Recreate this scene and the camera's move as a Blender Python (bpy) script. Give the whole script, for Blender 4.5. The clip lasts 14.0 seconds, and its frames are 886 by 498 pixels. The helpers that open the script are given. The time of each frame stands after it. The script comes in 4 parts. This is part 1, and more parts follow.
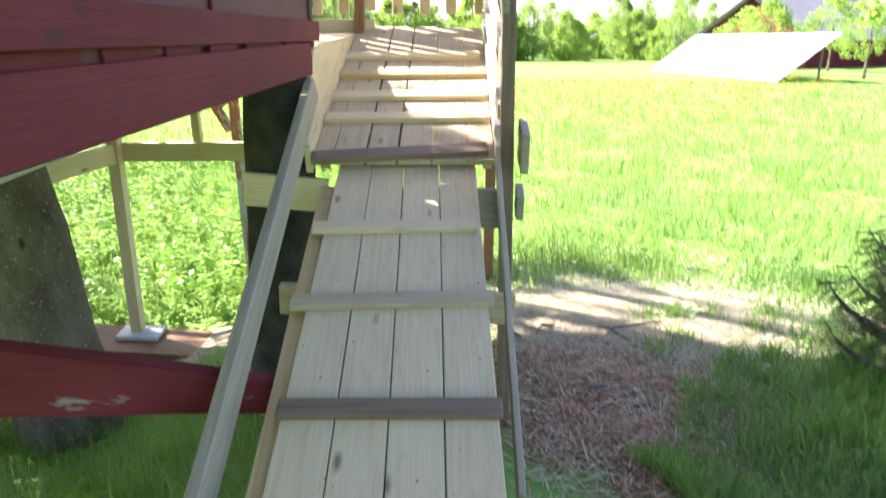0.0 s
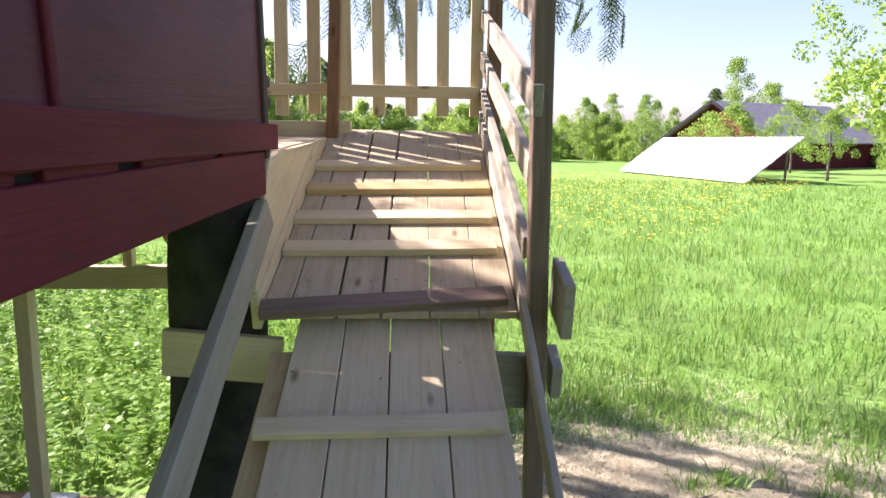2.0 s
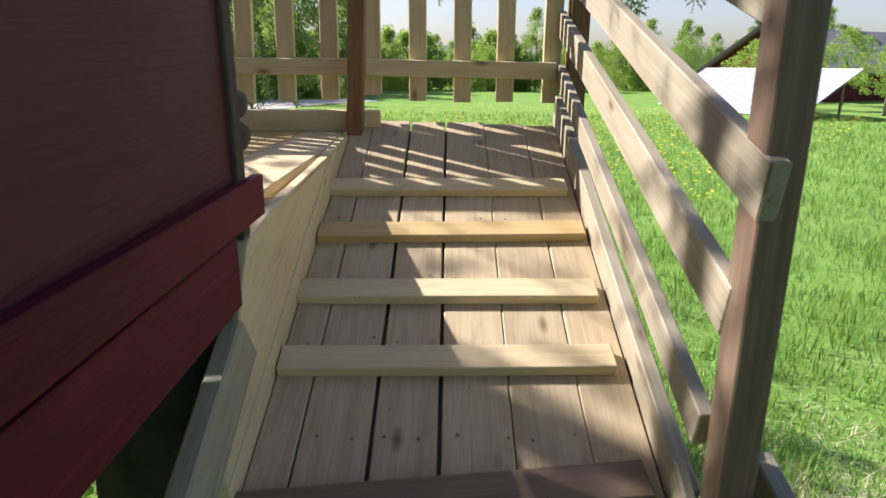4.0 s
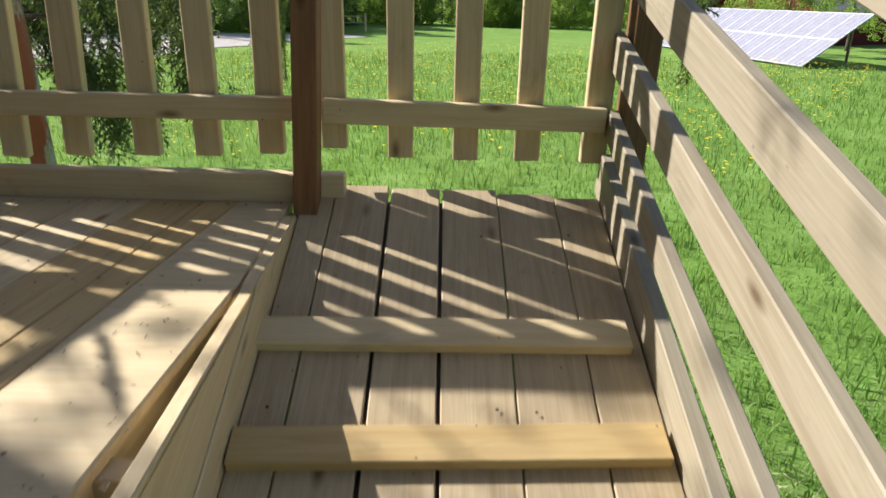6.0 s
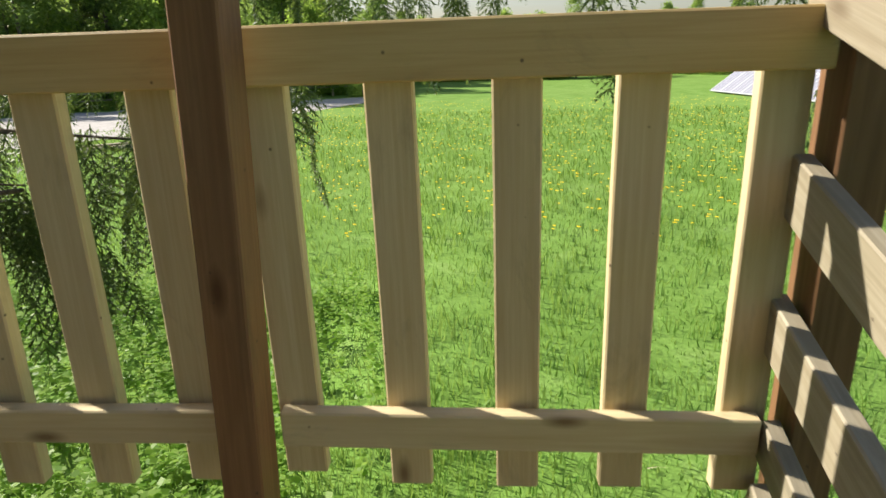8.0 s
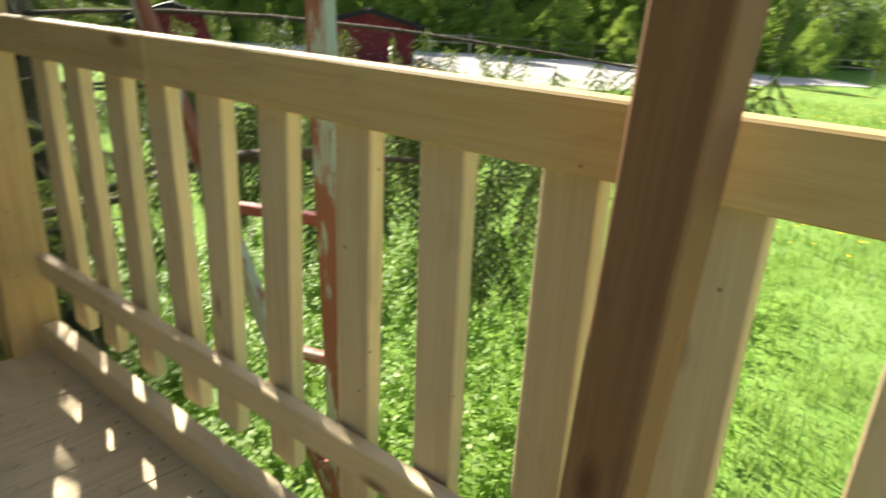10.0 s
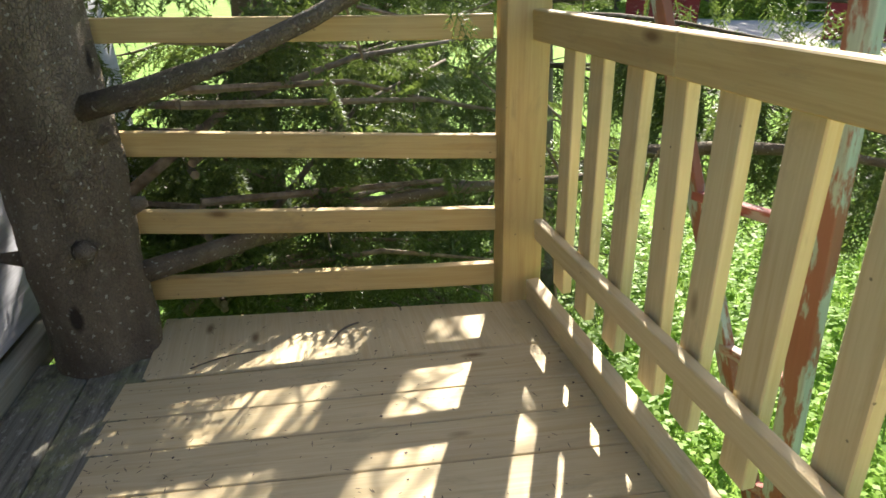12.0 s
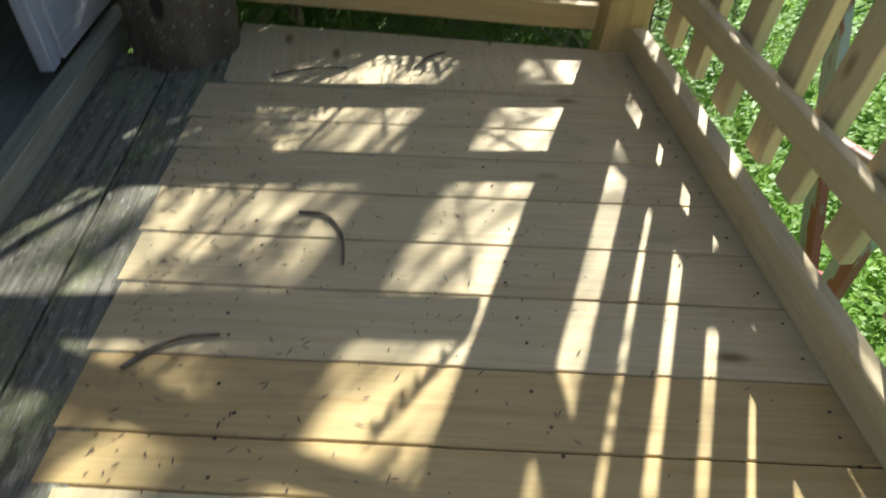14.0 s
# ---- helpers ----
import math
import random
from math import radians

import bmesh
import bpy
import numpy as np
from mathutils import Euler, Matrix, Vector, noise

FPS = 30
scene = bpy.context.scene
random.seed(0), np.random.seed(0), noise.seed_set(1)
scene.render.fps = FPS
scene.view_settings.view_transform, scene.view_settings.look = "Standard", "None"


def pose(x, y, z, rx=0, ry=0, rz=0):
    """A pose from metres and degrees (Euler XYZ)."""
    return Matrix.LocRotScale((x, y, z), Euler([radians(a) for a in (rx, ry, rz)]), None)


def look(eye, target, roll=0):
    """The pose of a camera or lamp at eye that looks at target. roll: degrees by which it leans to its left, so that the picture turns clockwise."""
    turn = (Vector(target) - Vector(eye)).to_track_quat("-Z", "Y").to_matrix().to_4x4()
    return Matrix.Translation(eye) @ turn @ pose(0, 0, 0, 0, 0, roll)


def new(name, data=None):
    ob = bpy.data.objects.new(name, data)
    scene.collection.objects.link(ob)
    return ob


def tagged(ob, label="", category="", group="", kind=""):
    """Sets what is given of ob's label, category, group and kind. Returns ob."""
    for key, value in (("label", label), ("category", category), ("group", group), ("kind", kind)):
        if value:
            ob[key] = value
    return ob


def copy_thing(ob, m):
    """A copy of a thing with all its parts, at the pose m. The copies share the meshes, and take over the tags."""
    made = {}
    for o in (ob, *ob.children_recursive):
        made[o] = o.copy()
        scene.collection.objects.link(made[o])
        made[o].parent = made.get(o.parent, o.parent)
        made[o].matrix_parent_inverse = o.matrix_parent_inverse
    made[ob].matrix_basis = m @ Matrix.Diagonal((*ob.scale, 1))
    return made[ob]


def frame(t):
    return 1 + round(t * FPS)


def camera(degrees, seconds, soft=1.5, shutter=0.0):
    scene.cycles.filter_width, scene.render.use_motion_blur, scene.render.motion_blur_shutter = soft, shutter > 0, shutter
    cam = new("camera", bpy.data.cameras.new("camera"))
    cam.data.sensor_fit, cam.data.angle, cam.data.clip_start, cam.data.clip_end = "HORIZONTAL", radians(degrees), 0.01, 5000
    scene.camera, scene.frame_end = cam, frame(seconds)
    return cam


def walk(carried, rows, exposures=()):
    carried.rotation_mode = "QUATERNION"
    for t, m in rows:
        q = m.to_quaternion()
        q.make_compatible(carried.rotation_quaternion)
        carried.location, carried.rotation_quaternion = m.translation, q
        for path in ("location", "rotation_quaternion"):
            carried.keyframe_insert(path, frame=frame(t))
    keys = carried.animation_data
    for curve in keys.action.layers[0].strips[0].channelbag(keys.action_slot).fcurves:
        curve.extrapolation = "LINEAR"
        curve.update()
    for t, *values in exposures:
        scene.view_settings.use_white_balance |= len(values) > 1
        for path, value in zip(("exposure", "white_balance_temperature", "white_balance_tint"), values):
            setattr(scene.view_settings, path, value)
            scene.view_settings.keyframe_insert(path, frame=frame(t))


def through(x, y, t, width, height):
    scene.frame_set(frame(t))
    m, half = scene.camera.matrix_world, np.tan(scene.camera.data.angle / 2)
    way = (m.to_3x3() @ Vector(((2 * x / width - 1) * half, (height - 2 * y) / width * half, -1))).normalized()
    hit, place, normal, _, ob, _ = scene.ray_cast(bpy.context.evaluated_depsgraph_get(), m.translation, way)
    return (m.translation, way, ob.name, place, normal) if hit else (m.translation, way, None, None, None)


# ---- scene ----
cam = camera(67.6, 14.0, 1.5, 0.4)
# places below are laid out square to the house, which leans by TILT
TILT = pose(0, 0, 0, 3.3)
PATH = [
    (0, (0.667, -4.803, -0.047), (0.639, -2.896, -0.65), -0.1),
    (0.5, (0.684, -4.667, -0.07), (0.584, -2.717, -0.502), 1.3),
    (1, (0.66, -4.464, -0.079), (0.577, -2.513, -0.513), 2.5),
    (1.5, (0.564, -4.13, -0.041), (0.618, -2.162, -0.395), 0.1),
    (2, (0.55, -3.868, -0.012), (0.606, -1.895, -0.338), 0.4),
    (2.5, (0.544, -3.628, 0.058), (0.436, -1.675, -0.36), 1.0),
    (2.7, (0.529, -3.5, 0.065), (0.409, -1.55, -0.359), 0.5),
    (4.8, (0.398, -2.425, 0.386), (0.564, -0.538, -0.255), 1.3),
    (5, (0.404, -2.319, 0.398), (0.619, -0.446, -0.271), 1.8),
    (5.5, (0.421, -2.047, 0.524), (0.57, -0.197, -0.22), 4.8),
    (6, (0.394, -1.802, 0.582), (0.411, 0.066, -0.133), 1.3),
    (6.5, (0.379, -1.577, 0.713), (0.441, 0.274, -0.044), 1.3),
    (7, (0.404, -1.378, 0.763), (0.478, 0.5, 0.08), 0.6),
    (7.2, (0.433, -1.258, 0.796), (0.447, 0.65, 0.196), -0.4),
    (9.3, (0.339, -0.623, 0.975), (-0.18, 1.224, 0.409), 1.3),
    (9.5, (0.307, -0.589, 0.99), (-0.412, 1.193, 0.438), 0.7),
    (10, (0.246, -0.566, 1.014), (-0.897, 0.921, 0.319), 3.3),
    (10.5, (0.24, -0.621, 1.041), (-1.148, 0.611, 0.298), 6.0),
    (11, (0.243, -0.661, 1.055), (-1.384, 0.181, 0.251), 3.8),
    (11.5, (0.201, -0.654, 1.054), (-1.555, -0.12, 0.258), -0.1),
    (12, (0.191, -0.638, 1.042), (-1.603, -0.224, 0.26), -0.5),
    (12.5, (0.172, -0.696, 1.033), (-1.621, -0.382, 0.203), 0.4),
    (13, (0.168, -0.727, 0.993), (-1.561, -0.487, 0.018), 1.0),
    (13.5, (0.169, -0.733, 0.976), (-1.401, -0.424, -0.224), 1.9),
    (14, (0.149, -0.768, 0.938), (-1.28, -0.505, -0.437), 6.0),
]
walk(cam, [(t, look(eye, target, roll)) for t, eye, target, roll in PATH],
     [(0, 2.8, 6050, 25), (1.5, 2.06, 6000, 36), (2.7, 1.6, 6050, 33), (5, 1.0, 6100, 18), (6, 0.86, 6200, 18), (7, 0.8, 6500, 15), (9.5, 1.45, 6800, 13),
      (10.5, 1.78, 7000, 15), (11.3, 1.88, 6900, 15), (12, 1.98, 6700, 15), (13.2, 1.9, 6300, 12), (14, 1.4, 6050, 10)])

# ---- light ----
SUN_WAY = TILT.to_3x3() @ Vector((-1.28, 0.65, 1.0))
SUN_WAY.normalize()
world = bpy.data.worlds.new("sky")
scene.world = world
world.use_nodes = True
sky = world.node_tree.nodes.new("ShaderNodeTexSky")
sky.sky_type, sky.sun_disc = "NISHITA", False
sky.sun_elevation = math.asin(SUN_WAY.z)
sky.sun_rotation = math.atan2(SUN_WAY.x, SUN_WAY.y)
sky.air_density, sky.dust_density = 1.0, 1.6
world.node_tree.links.new(sky.outputs[0], world.node_tree.nodes["Background"].inputs[0])
world.node_tree.nodes["Background"].inputs[1].default_value = 0.075
lamp = bpy.data.lights.new("sun", "SUN")
lamp.energy, lamp.angle, lamp.color = 5.0, radians(0.55), (1.0, 0.96, 0.86)
sun = new("sun", lamp)
sun.matrix_world = look(SUN_WAY * 40, (0, 0, 0))


# ---- materials ----
class Nodes:
    """A small builder of node materials."""

    def __init__(self, name, rough=0.7, metal=0.0, spec=0.3):
        self.mat = bpy.data.materials.new(name)
        self.mat.use_nodes = True
        self.tree = self.mat.node_tree
        self.bsdf = self.tree.nodes["Principled BSDF"]
        self.bsdf.inputs["Roughness"].default_value = rough
        self.bsdf.inputs["Metallic"].default_value = metal
        self.bsdf.inputs["Specular IOR Level"].default_value = spec

    def node(self, kind, inputs=(), **props):
        n = self.tree.nodes.new("ShaderNode" + kind)
        for k, v in props.items():
            setattr(n, k, v)
        for k, v in dict(inputs).items():
            if isinstance(v, bpy.types.NodeSocket):
                self.tree.links.new(v, n.inputs[k])
            else:
                n.inputs[k].default_value = v
        return n

    def coords(self, scale=(1, 1, 1), kind="Object", shift=True):
        c = self.node("TexCoord").outputs[kind]
        if shift:
            r = self.node("ObjectInfo").outputs["Random"]
            r = self.node("Math", {0: r, 1: 37.0}, operation="MULTIPLY").outputs[0]
            c = self.node("VectorMath", {0: c, 1: r}, operation="ADD").outputs[0]
        return self.node("Mapping", {"Vector": c, "Scale": scale}).outputs[0]

    def noise(self, vec, scale, detail=4.0, rough=0.55, warp=0.0):
        return self.node("TexNoise", {"Vector": vec, "Scale": scale, "Detail": detail, "Roughness": rough, "Distortion": warp}).outputs[0]

    def ramp(self, fac, *stops):
        n = self.node("ValToRGB", {0: fac})
        e = n.color_ramp.elements
        while len(e) < len(stops):
            e.new(0.5)
        for el, (p, c) in zip(e, stops):
            el.position = p
            el.color = (*c, 1) if len(c) == 3 else c
        return n.outputs[0]

    def mix(self, fac, a, b, mode="MIX"):
        n = self.node("Mix", data_type="RGBA", blend_type=mode)
        for k, v in ((0, fac), (6, a), (7, b)):
            if isinstance(v, bpy.types.NodeSocket):
                self.tree.links.new(v, n.inputs[k])
            else:
                n.inputs[k].default_value = (*v, 1) if isinstance(v, tuple) else v
        return n.outputs[2]

    def done(self, colour, height=None, strength=0.3, dist=0.005, rough=None):
        if isinstance(colour, bpy.types.NodeSocket):
            self.tree.links.new(colour, self.bsdf.inputs["Base Color"])
        else:
            self.bsdf.inputs["Base Color"].default_value = (*colour, 1)
        if height is not None:
            b = self.node("Bump", {"Height": height, "Strength": strength, "Distance": dist}).outputs[0]
            self.tree.links.new(b, self.bsdf.inputs["Normal"])
        if rough is not None:
            self.tree.links.new(rough, self.bsdf.inputs["Roughness"])
        return self.mat


def grey(v):
    return (v, v, v)


def wood(name, light, mid, dark, stain=0.25, knots=True, rough=0.62, worn=(0.25, 0.2, 0.15)):
    """Sawn boards, the grain along the piece's own x."""
    n = Nodes(name, rough, spec=0.25)
    v = n.coords((1, 1, 1))
    rings = n.noise(n.node("Mapping", {"Vector": v, "Scale": (0.9, 16, 16)}).outputs[0], 2.2, 3, 0.5, 0.6)
    fine = n.noise(n.node("Mapping", {"Vector": v, "Scale": (4, 160, 160)}).outputs[0], 1.0, 4, 0.7)
    col = n.ramp(rings, (0.3, mid), (0.52, light), (0.7, mid))
    col = n.mix(n.ramp(fine, (0.35, grey(0.35)), (0.7, grey(0.0))), col, dark)
    blot = n.noise(n.node("Mapping", {"Vector": v, "Scale": (1.2, 4, 4)}).outputs[0], 1.6, 5, 0.6)
    col = n.mix(n.ramp(blot, (0.5, grey(0.0)), (0.78, grey(stain))), col, worn)
    rnd = n.node("ObjectInfo").outputs["Random"]
    col = n.mix(0.5, col, n.mix(rnd, tuple(c * 0.86 for c in light), tuple(min(1, c * 1.18) for c in light)), "SOFT_LIGHT")
    h = fine
    smear = n.noise(n.node("Mapping", {"Vector": v, "Scale": (3.5, 9, 9)}).outputs[0], 1.3, 6, 0.7, 0.5)
    col = n.mix(n.ramp(smear, (0.56, grey(0.0)), (0.74, grey(0.6))), col, tuple(c * 0.62 for c in mid))
    if knots:
        k = n.node("TexVoronoi", {"Vector": n.node("Mapping", {"Vector": v, "Scale": (2.6, 7, 7)}).outputs[0], "Scale": 1.0}).outputs["Distance"]
        km = n.ramp(k, (0.035, grey(0.9)), (0.07, grey(0.5)), (0.12, grey(0.0)))
        col = n.mix(km, col, (mid[0] * 0.36, mid[1] * 0.27, mid[2] * 0.2))
        s = n.node("TexVoronoi", {"Vector": v, "Scale": 17.0}).outputs["Distance"]
        col = n.mix(n.ramp(s, (0.03, grey(0.7)), (0.06, grey(0.0))), col, (0.05, 0.035, 0.025))
    return n.done(col, h, 0.25, 0.002)


def noisy(name, a, b, scale=8.0, rough=0.8, bump=0.3, c=None, spec=0.3, metal=0.0, kind="Object", dist=0.01, rnd=False):
    n = Nodes(name, rough, metal, spec)
    v = n.coords(kind=kind)
    f = n.noise(v, scale, 6, 0.6)
    col = n.ramp(f, (0.32, a), (0.68, b))
    if c:
        col = n.mix(n.ramp(n.noise(v, scale * 4.7, 4, 0.6), (0.52, grey(0)), (0.66, grey(0.9))), col, c)
    if rnd:
        r = n.node("NewGeometry").outputs["Random Per Island"]
        col = n.mix(0.75, col, n.ramp(r, (0.0, grey(0.22)), (1.0, grey(0.85))), "OVERLAY")
    return n.done(col, n.noise(v, scale * 3, 5, 0.7), bump, dist)


def leafy(name, a, b, shine=0.35, through=0.35, patch=None):
    """Leaves and needles: a varied green that lets some light through."""
    n = Nodes(name, 0.5, spec=shine)
    r = n.node("NewGeometry").outputs["Random Per Island"]
    col = n.ramp(r, (0.0, a), (1.0, b))
    if patch:
        v = n.coords(shift=False)
        col = n.mix(n.ramp(n.noise(v, 0.7, 4, 0.6), (0.46, grey(0.0)), (0.62, grey(0.6))), col, patch)
        col = n.mix(n.ramp(n.noise(v, 1.9, 4, 0.6), (0.52, grey(0.0)), (0.68, grey(0.55))), col, (a[0] * 0.6, a[1] * 0.75, a[2] * 0.7))
    n.done(col)
    t = n.node("BsdfTranslucent", {"Color": n.mix(0.5, col, (0.36, 0.50, 0.08), "MIX")}).outputs[0]
    m = n.node("MixShader", {0: through, 1: n.bsdf.outputs[0], 2: t}).outputs[0]
    n.tree.links.new(m, n.tree.nodes["Material Output"].inputs[0])
    return n.mat


PINE = wood("new_pine", (0.62, 0.535, 0.365), (0.55, 0.45, 0.285), (0.42, 0.325, 0.185))
PINE_TROD = wood("trodden_pine", (0.50, 0.43, 0.30), (0.41, 0.34, 0.22), (0.28, 0.21, 0.13), 0.5)
PINE_WARM = wood("yellow_pine", (0.56, 0.45, 0.25), (0.49, 0.37, 0.19), (0.38, 0.26, 0.12))
PINE_GREY = wood("weathered_pine", (0.40, 0.365, 0.28), (0.32, 0.285, 0.205), (0.20, 0.17, 0.115), 0.5)
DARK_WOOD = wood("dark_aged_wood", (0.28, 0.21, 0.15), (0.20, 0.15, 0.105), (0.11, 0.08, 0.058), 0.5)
BROWN_POST = wood("brown_post_wood", (0.30, 0.185, 0.10), (0.225, 0.13, 0.068), (0.125, 0.068, 0.037), 0.35)
# aged wood of post and pegs, shade mixed into its dark tones
AGED_SHADED = wood("shaded_aged_wood", (0.13, 0.105, 0.085), (0.09, 0.075, 0.06), (0.045, 0.038, 0.03), 0.4, False, 0.85)
OLD_GREY = wood("old_grey_board", (0.42, 0.405, 0.33), (0.31, 0.30, 0.235), (0.15, 0.14, 0.105), 0.6, False, 0.85, (0.13, 0.15, 0.075))


def paint(name, colour, under, wear=0.62, rough=0.65, grain=True):
    """Painted boards with worn spots that show what lies under."""
    n = Nodes(name, rough, spec=0.14)
    v = n.coords()
    f = n.noise(n.node("Mapping", {"Vector": v, "Scale": (1.5, 5, 5)}).outputs[0], 2.0, 7, 0.65)
    g = n.noise(n.node("Mapping", {"Vector": v, "Scale": (3, 70, 70)}).outputs[0], 1.0, 4, 0.6)
    tone = n.mix(n.ramp(g, (0.3, grey(0.0)), (0.7, grey(0.7))), colour, tuple(c * 0.5 for c in colour))
    tone = n.mix(n.ramp(n.noise(v, 1.7, 3), (0.35, grey(0.0)), (0.7, grey(0.5))), tone, tuple(min(1, c * 1.5 + 0.01) for c in colour))
    col = n.mix(n.ramp(f, (wear, grey(0.0)), (wear + 0.05, grey(0.85))), tone, under)
    return n.done(col, n.node("Math", {0: g, 1: f}, operation="ADD").outputs[0], 0.5, 0.006)


RED = paint("red_barn_paint", (0.118, 0.014, 0.018), (0.055, 0.02, 0.018), 0.60)
RED_PANEL = paint("dull_red_panel_paint", (0.078, 0.014, 0.021), (0.10, 0.03, 0.035), 0.70, 0.45)
RED_WORN = paint("peeling_red_paint", (0.135, 0.02, 0.022), (0.25, 0.22, 0.18), 0.60)
LADDER = paint("peeling_ladder_paint", (0.36, 0.44, 0.38), (0.27, 0.075, 0.035), 0.46, 0.65)
LADDER_RED = paint("faded_rung_paint", (0.30, 0.10, 0.08), (0.42, 0.36, 0.32), 0.52)
WHITE = paint("grey_white_board_paint", (0.50, 0.51, 0.54), (0.36, 0.36, 0.36), 0.7, 0.5)
# trunk bark with the deep shade below the house put into its colour
BLACK = noisy("shade_dark_trunk", (0.022, 0.019, 0.017), (0.06, 0.052, 0.045), 9, 0.9, 0.9)


def bark_material():
    n = Nodes("spruce_bark", 0.9, spec=0.15)
    v = n.coords((1, 1, 0.45))
    plates = n.node("TexVoronoi", {"Vector": v, "Scale": 150.0, "Randomness": 1.0}, feature="DISTANCE_TO_EDGE").outputs[0]
    f = n.noise(v, 6, 6, 0.65)
    col = n.ramp(f, (0.3, (0.115, 0.092, 0.066)), (0.5, (0.185, 0.152, 0.108)), (0.7, (0.285, 0.242, 0.172)))
    col = n.mix(n.ramp(plates, (0.0, grey(0.4)), (0.12, grey(0.0))), col, (0.07, 0.055, 0.042))
    lich = n.noise(n.coords(), 62, 2, 0.4)
    col = n.mix(n.ramp(lich, (0.66, grey(0.0)), (0.70, grey(0.8))), col, (0.44, 0.44, 0.36))
    patch = n.noise(n.coords(), 9, 6, 0.75)
    col = n.mix(n.ramp(patch, (0.60, grey(0.0)), (0.72, grey(0.5))), col, (0.33, 0.33, 0.26))
    pit = n.node("TexVoronoi", {"Vector": v, "Scale": 7.5}).outputs["Distance"]
    col = n.mix(n.ramp(pit, (0.10, grey(0.85)), (0.17, grey(0.0))), col, (0.025, 0.02, 0.017))
    moss = n.noise(v, 3.1, 4, 0.6)
    col = n.mix(n.ramp(moss, (0.58, grey(0.0)), (0.75, grey(0.45))), col, (0.16, 0.17, 0.07))
    h = n.node("Math", {0: n.ramp(plates, (0.0, grey(0)), (0.16, grey(1))), 1: f}, operation="ADD").outputs[0]
    return n.done(col, h, 0.8, 0.008)


BARK = bark_material()
TWIG = noisy("dry_twig", (0.09, 0.07, 0.05), (0.24, 0.20, 0.15), 20, 0.9, 0.4)
NEEDLE = leafy("spruce_needles", (0.035, 0.062, 0.025), (0.095, 0.145, 0.055), 0.3, 0.3)
LEAF = leafy("broad_leaves", (0.14, 0.25, 0.04), (0.34, 0.46, 0.09), 0.3, 0.62)
LEAF_DARK = leafy("far_wood_leaves", (0.12, 0.21, 0.05), (0.32, 0.43, 0.13), 0.25, 0.62)
WEED = leafy("weed_leaves", (0.14, 0.29, 0.03), (0.32, 0.49, 0.08), 0.3, 0.6)
BLADE = leafy("grass_blades", (0.09, 0.22, 0.03), (0.21, 0.345, 0.09), 0.14, 0.43, (0.22, 0.32, 0.12))
STRAW = leafy("dry_cut_grass", (0.42, 0.34, 0.21), (0.74, 0.67, 0.48), 0.2, 0.2)
PETAL = leafy("dandelion_yellow", (0.75, 0.52, 0.01), (0.85, 0.65, 0.02), 0.2, 0.2)


def ground_material():
    n = Nodes("meadow_ground", 0.95, spec=0.1)
    v = n.coords(shift=False)
    big = n.noise(v, 0.12, 5, 0.6)
    mid = n.noise(v, 1.1, 6, 0.65)
    fine = n.noise(v, 22, 5, 0.7)
    col = n.ramp(mid, (0.3, (0.12, 0.23, 0.035)), (0.55, (0.17, 0.31, 0.06)), (0.75, (0.25, 0.37, 0.11)))
    col = n.mix(n.ramp(big, (0.4, grey(0.0)), (0.7, grey(0.45))), col, (0.24, 0.36, 0.09))
    col = n.mix(n.ramp(fine, (0.35, grey(0.55)), (0.6, grey(0.0))), col, (0.09, 0.16, 0.03))
    # dry cuttings and bare soil beside and below the ramp
    p = n.node("SeparateXYZ", {0: v})
    dx = n.node("Math", {0: n.node("Math", {0: p.outputs[0], 1: 1.55}, operation="SUBTRACT").outputs[0], 1: 0.85}, operation="DIVIDE").outputs[0]
    dy = n.node("Math", {0: n.node("Math", {0: p.outputs[1], 1: -1.3}, operation="SUBTRACT").outputs[0], 1: 1.15}, operation="DIVIDE").outputs[0]
    d2 = n.node("Math", {0: n.node("Math", {0: dx, 1: dx}, operation="MULTIPLY").outputs[0], 1: n.node("Math", {0: dy, 1: dy}, operation="MULTIPLY").outputs[0]}, operation="ADD").outputs[0]
    edge = n.node("Math", {0: d2, 1: n.node("Math", {0: mid, 1: 2.2}, operation="MULTIPLY").outputs[0]}, operation="ADD").outputs[0]
    m = n.ramp(n.node("Math", {0: edge, 1: 0.25}, operation="MULTIPLY").outputs[0], (0.36, grey(1.0)), (0.58, grey(0.0)))
    ex = n.node("Math", {0: n.node("Math", {0: p.outputs[0], 1: -1.6}, operation="SUBTRACT").outputs[0], 1: 0.95}, operation="DIVIDE").outputs[0]
    ey = n.node("Math", {0: n.node("Math", {0: p.outputs[1], 1: -0.1}, operation="SUBTRACT").outputs[0], 1: 0.6}, operation="DIVIDE").outputs[0]
    e2 = n.node("Math", {0: n.node("Math", {0: ex, 1: ex}, operation="MULTIPLY").outputs[0], 1: n.node("Math", {0: ey, 1: ey}, operation="MULTIPLY").outputs[0]}, operation="ADD").outputs[0]
    trod = n.ramp(n.node("Math", {0: e2, 1: mid}, operation="ADD").outputs[0], (0.7, grey(1.0)), (1.0, grey(0.0)))
    col = n.mix(trod, col, n.ramp(fine, (0.35, (0.20, 0.16, 0.10)), (0.65, (0.46, 0.40, 0.28))))
    straw = n.ramp(fine, (0.3, (0.05, 0.032, 0.02)), (0.5, (0.20, 0.10, 0.055)), (0.72, (0.38, 0.24, 0.14)))
    return n.done(n.mix(m, col, straw), fine, 0.7, 0.03)


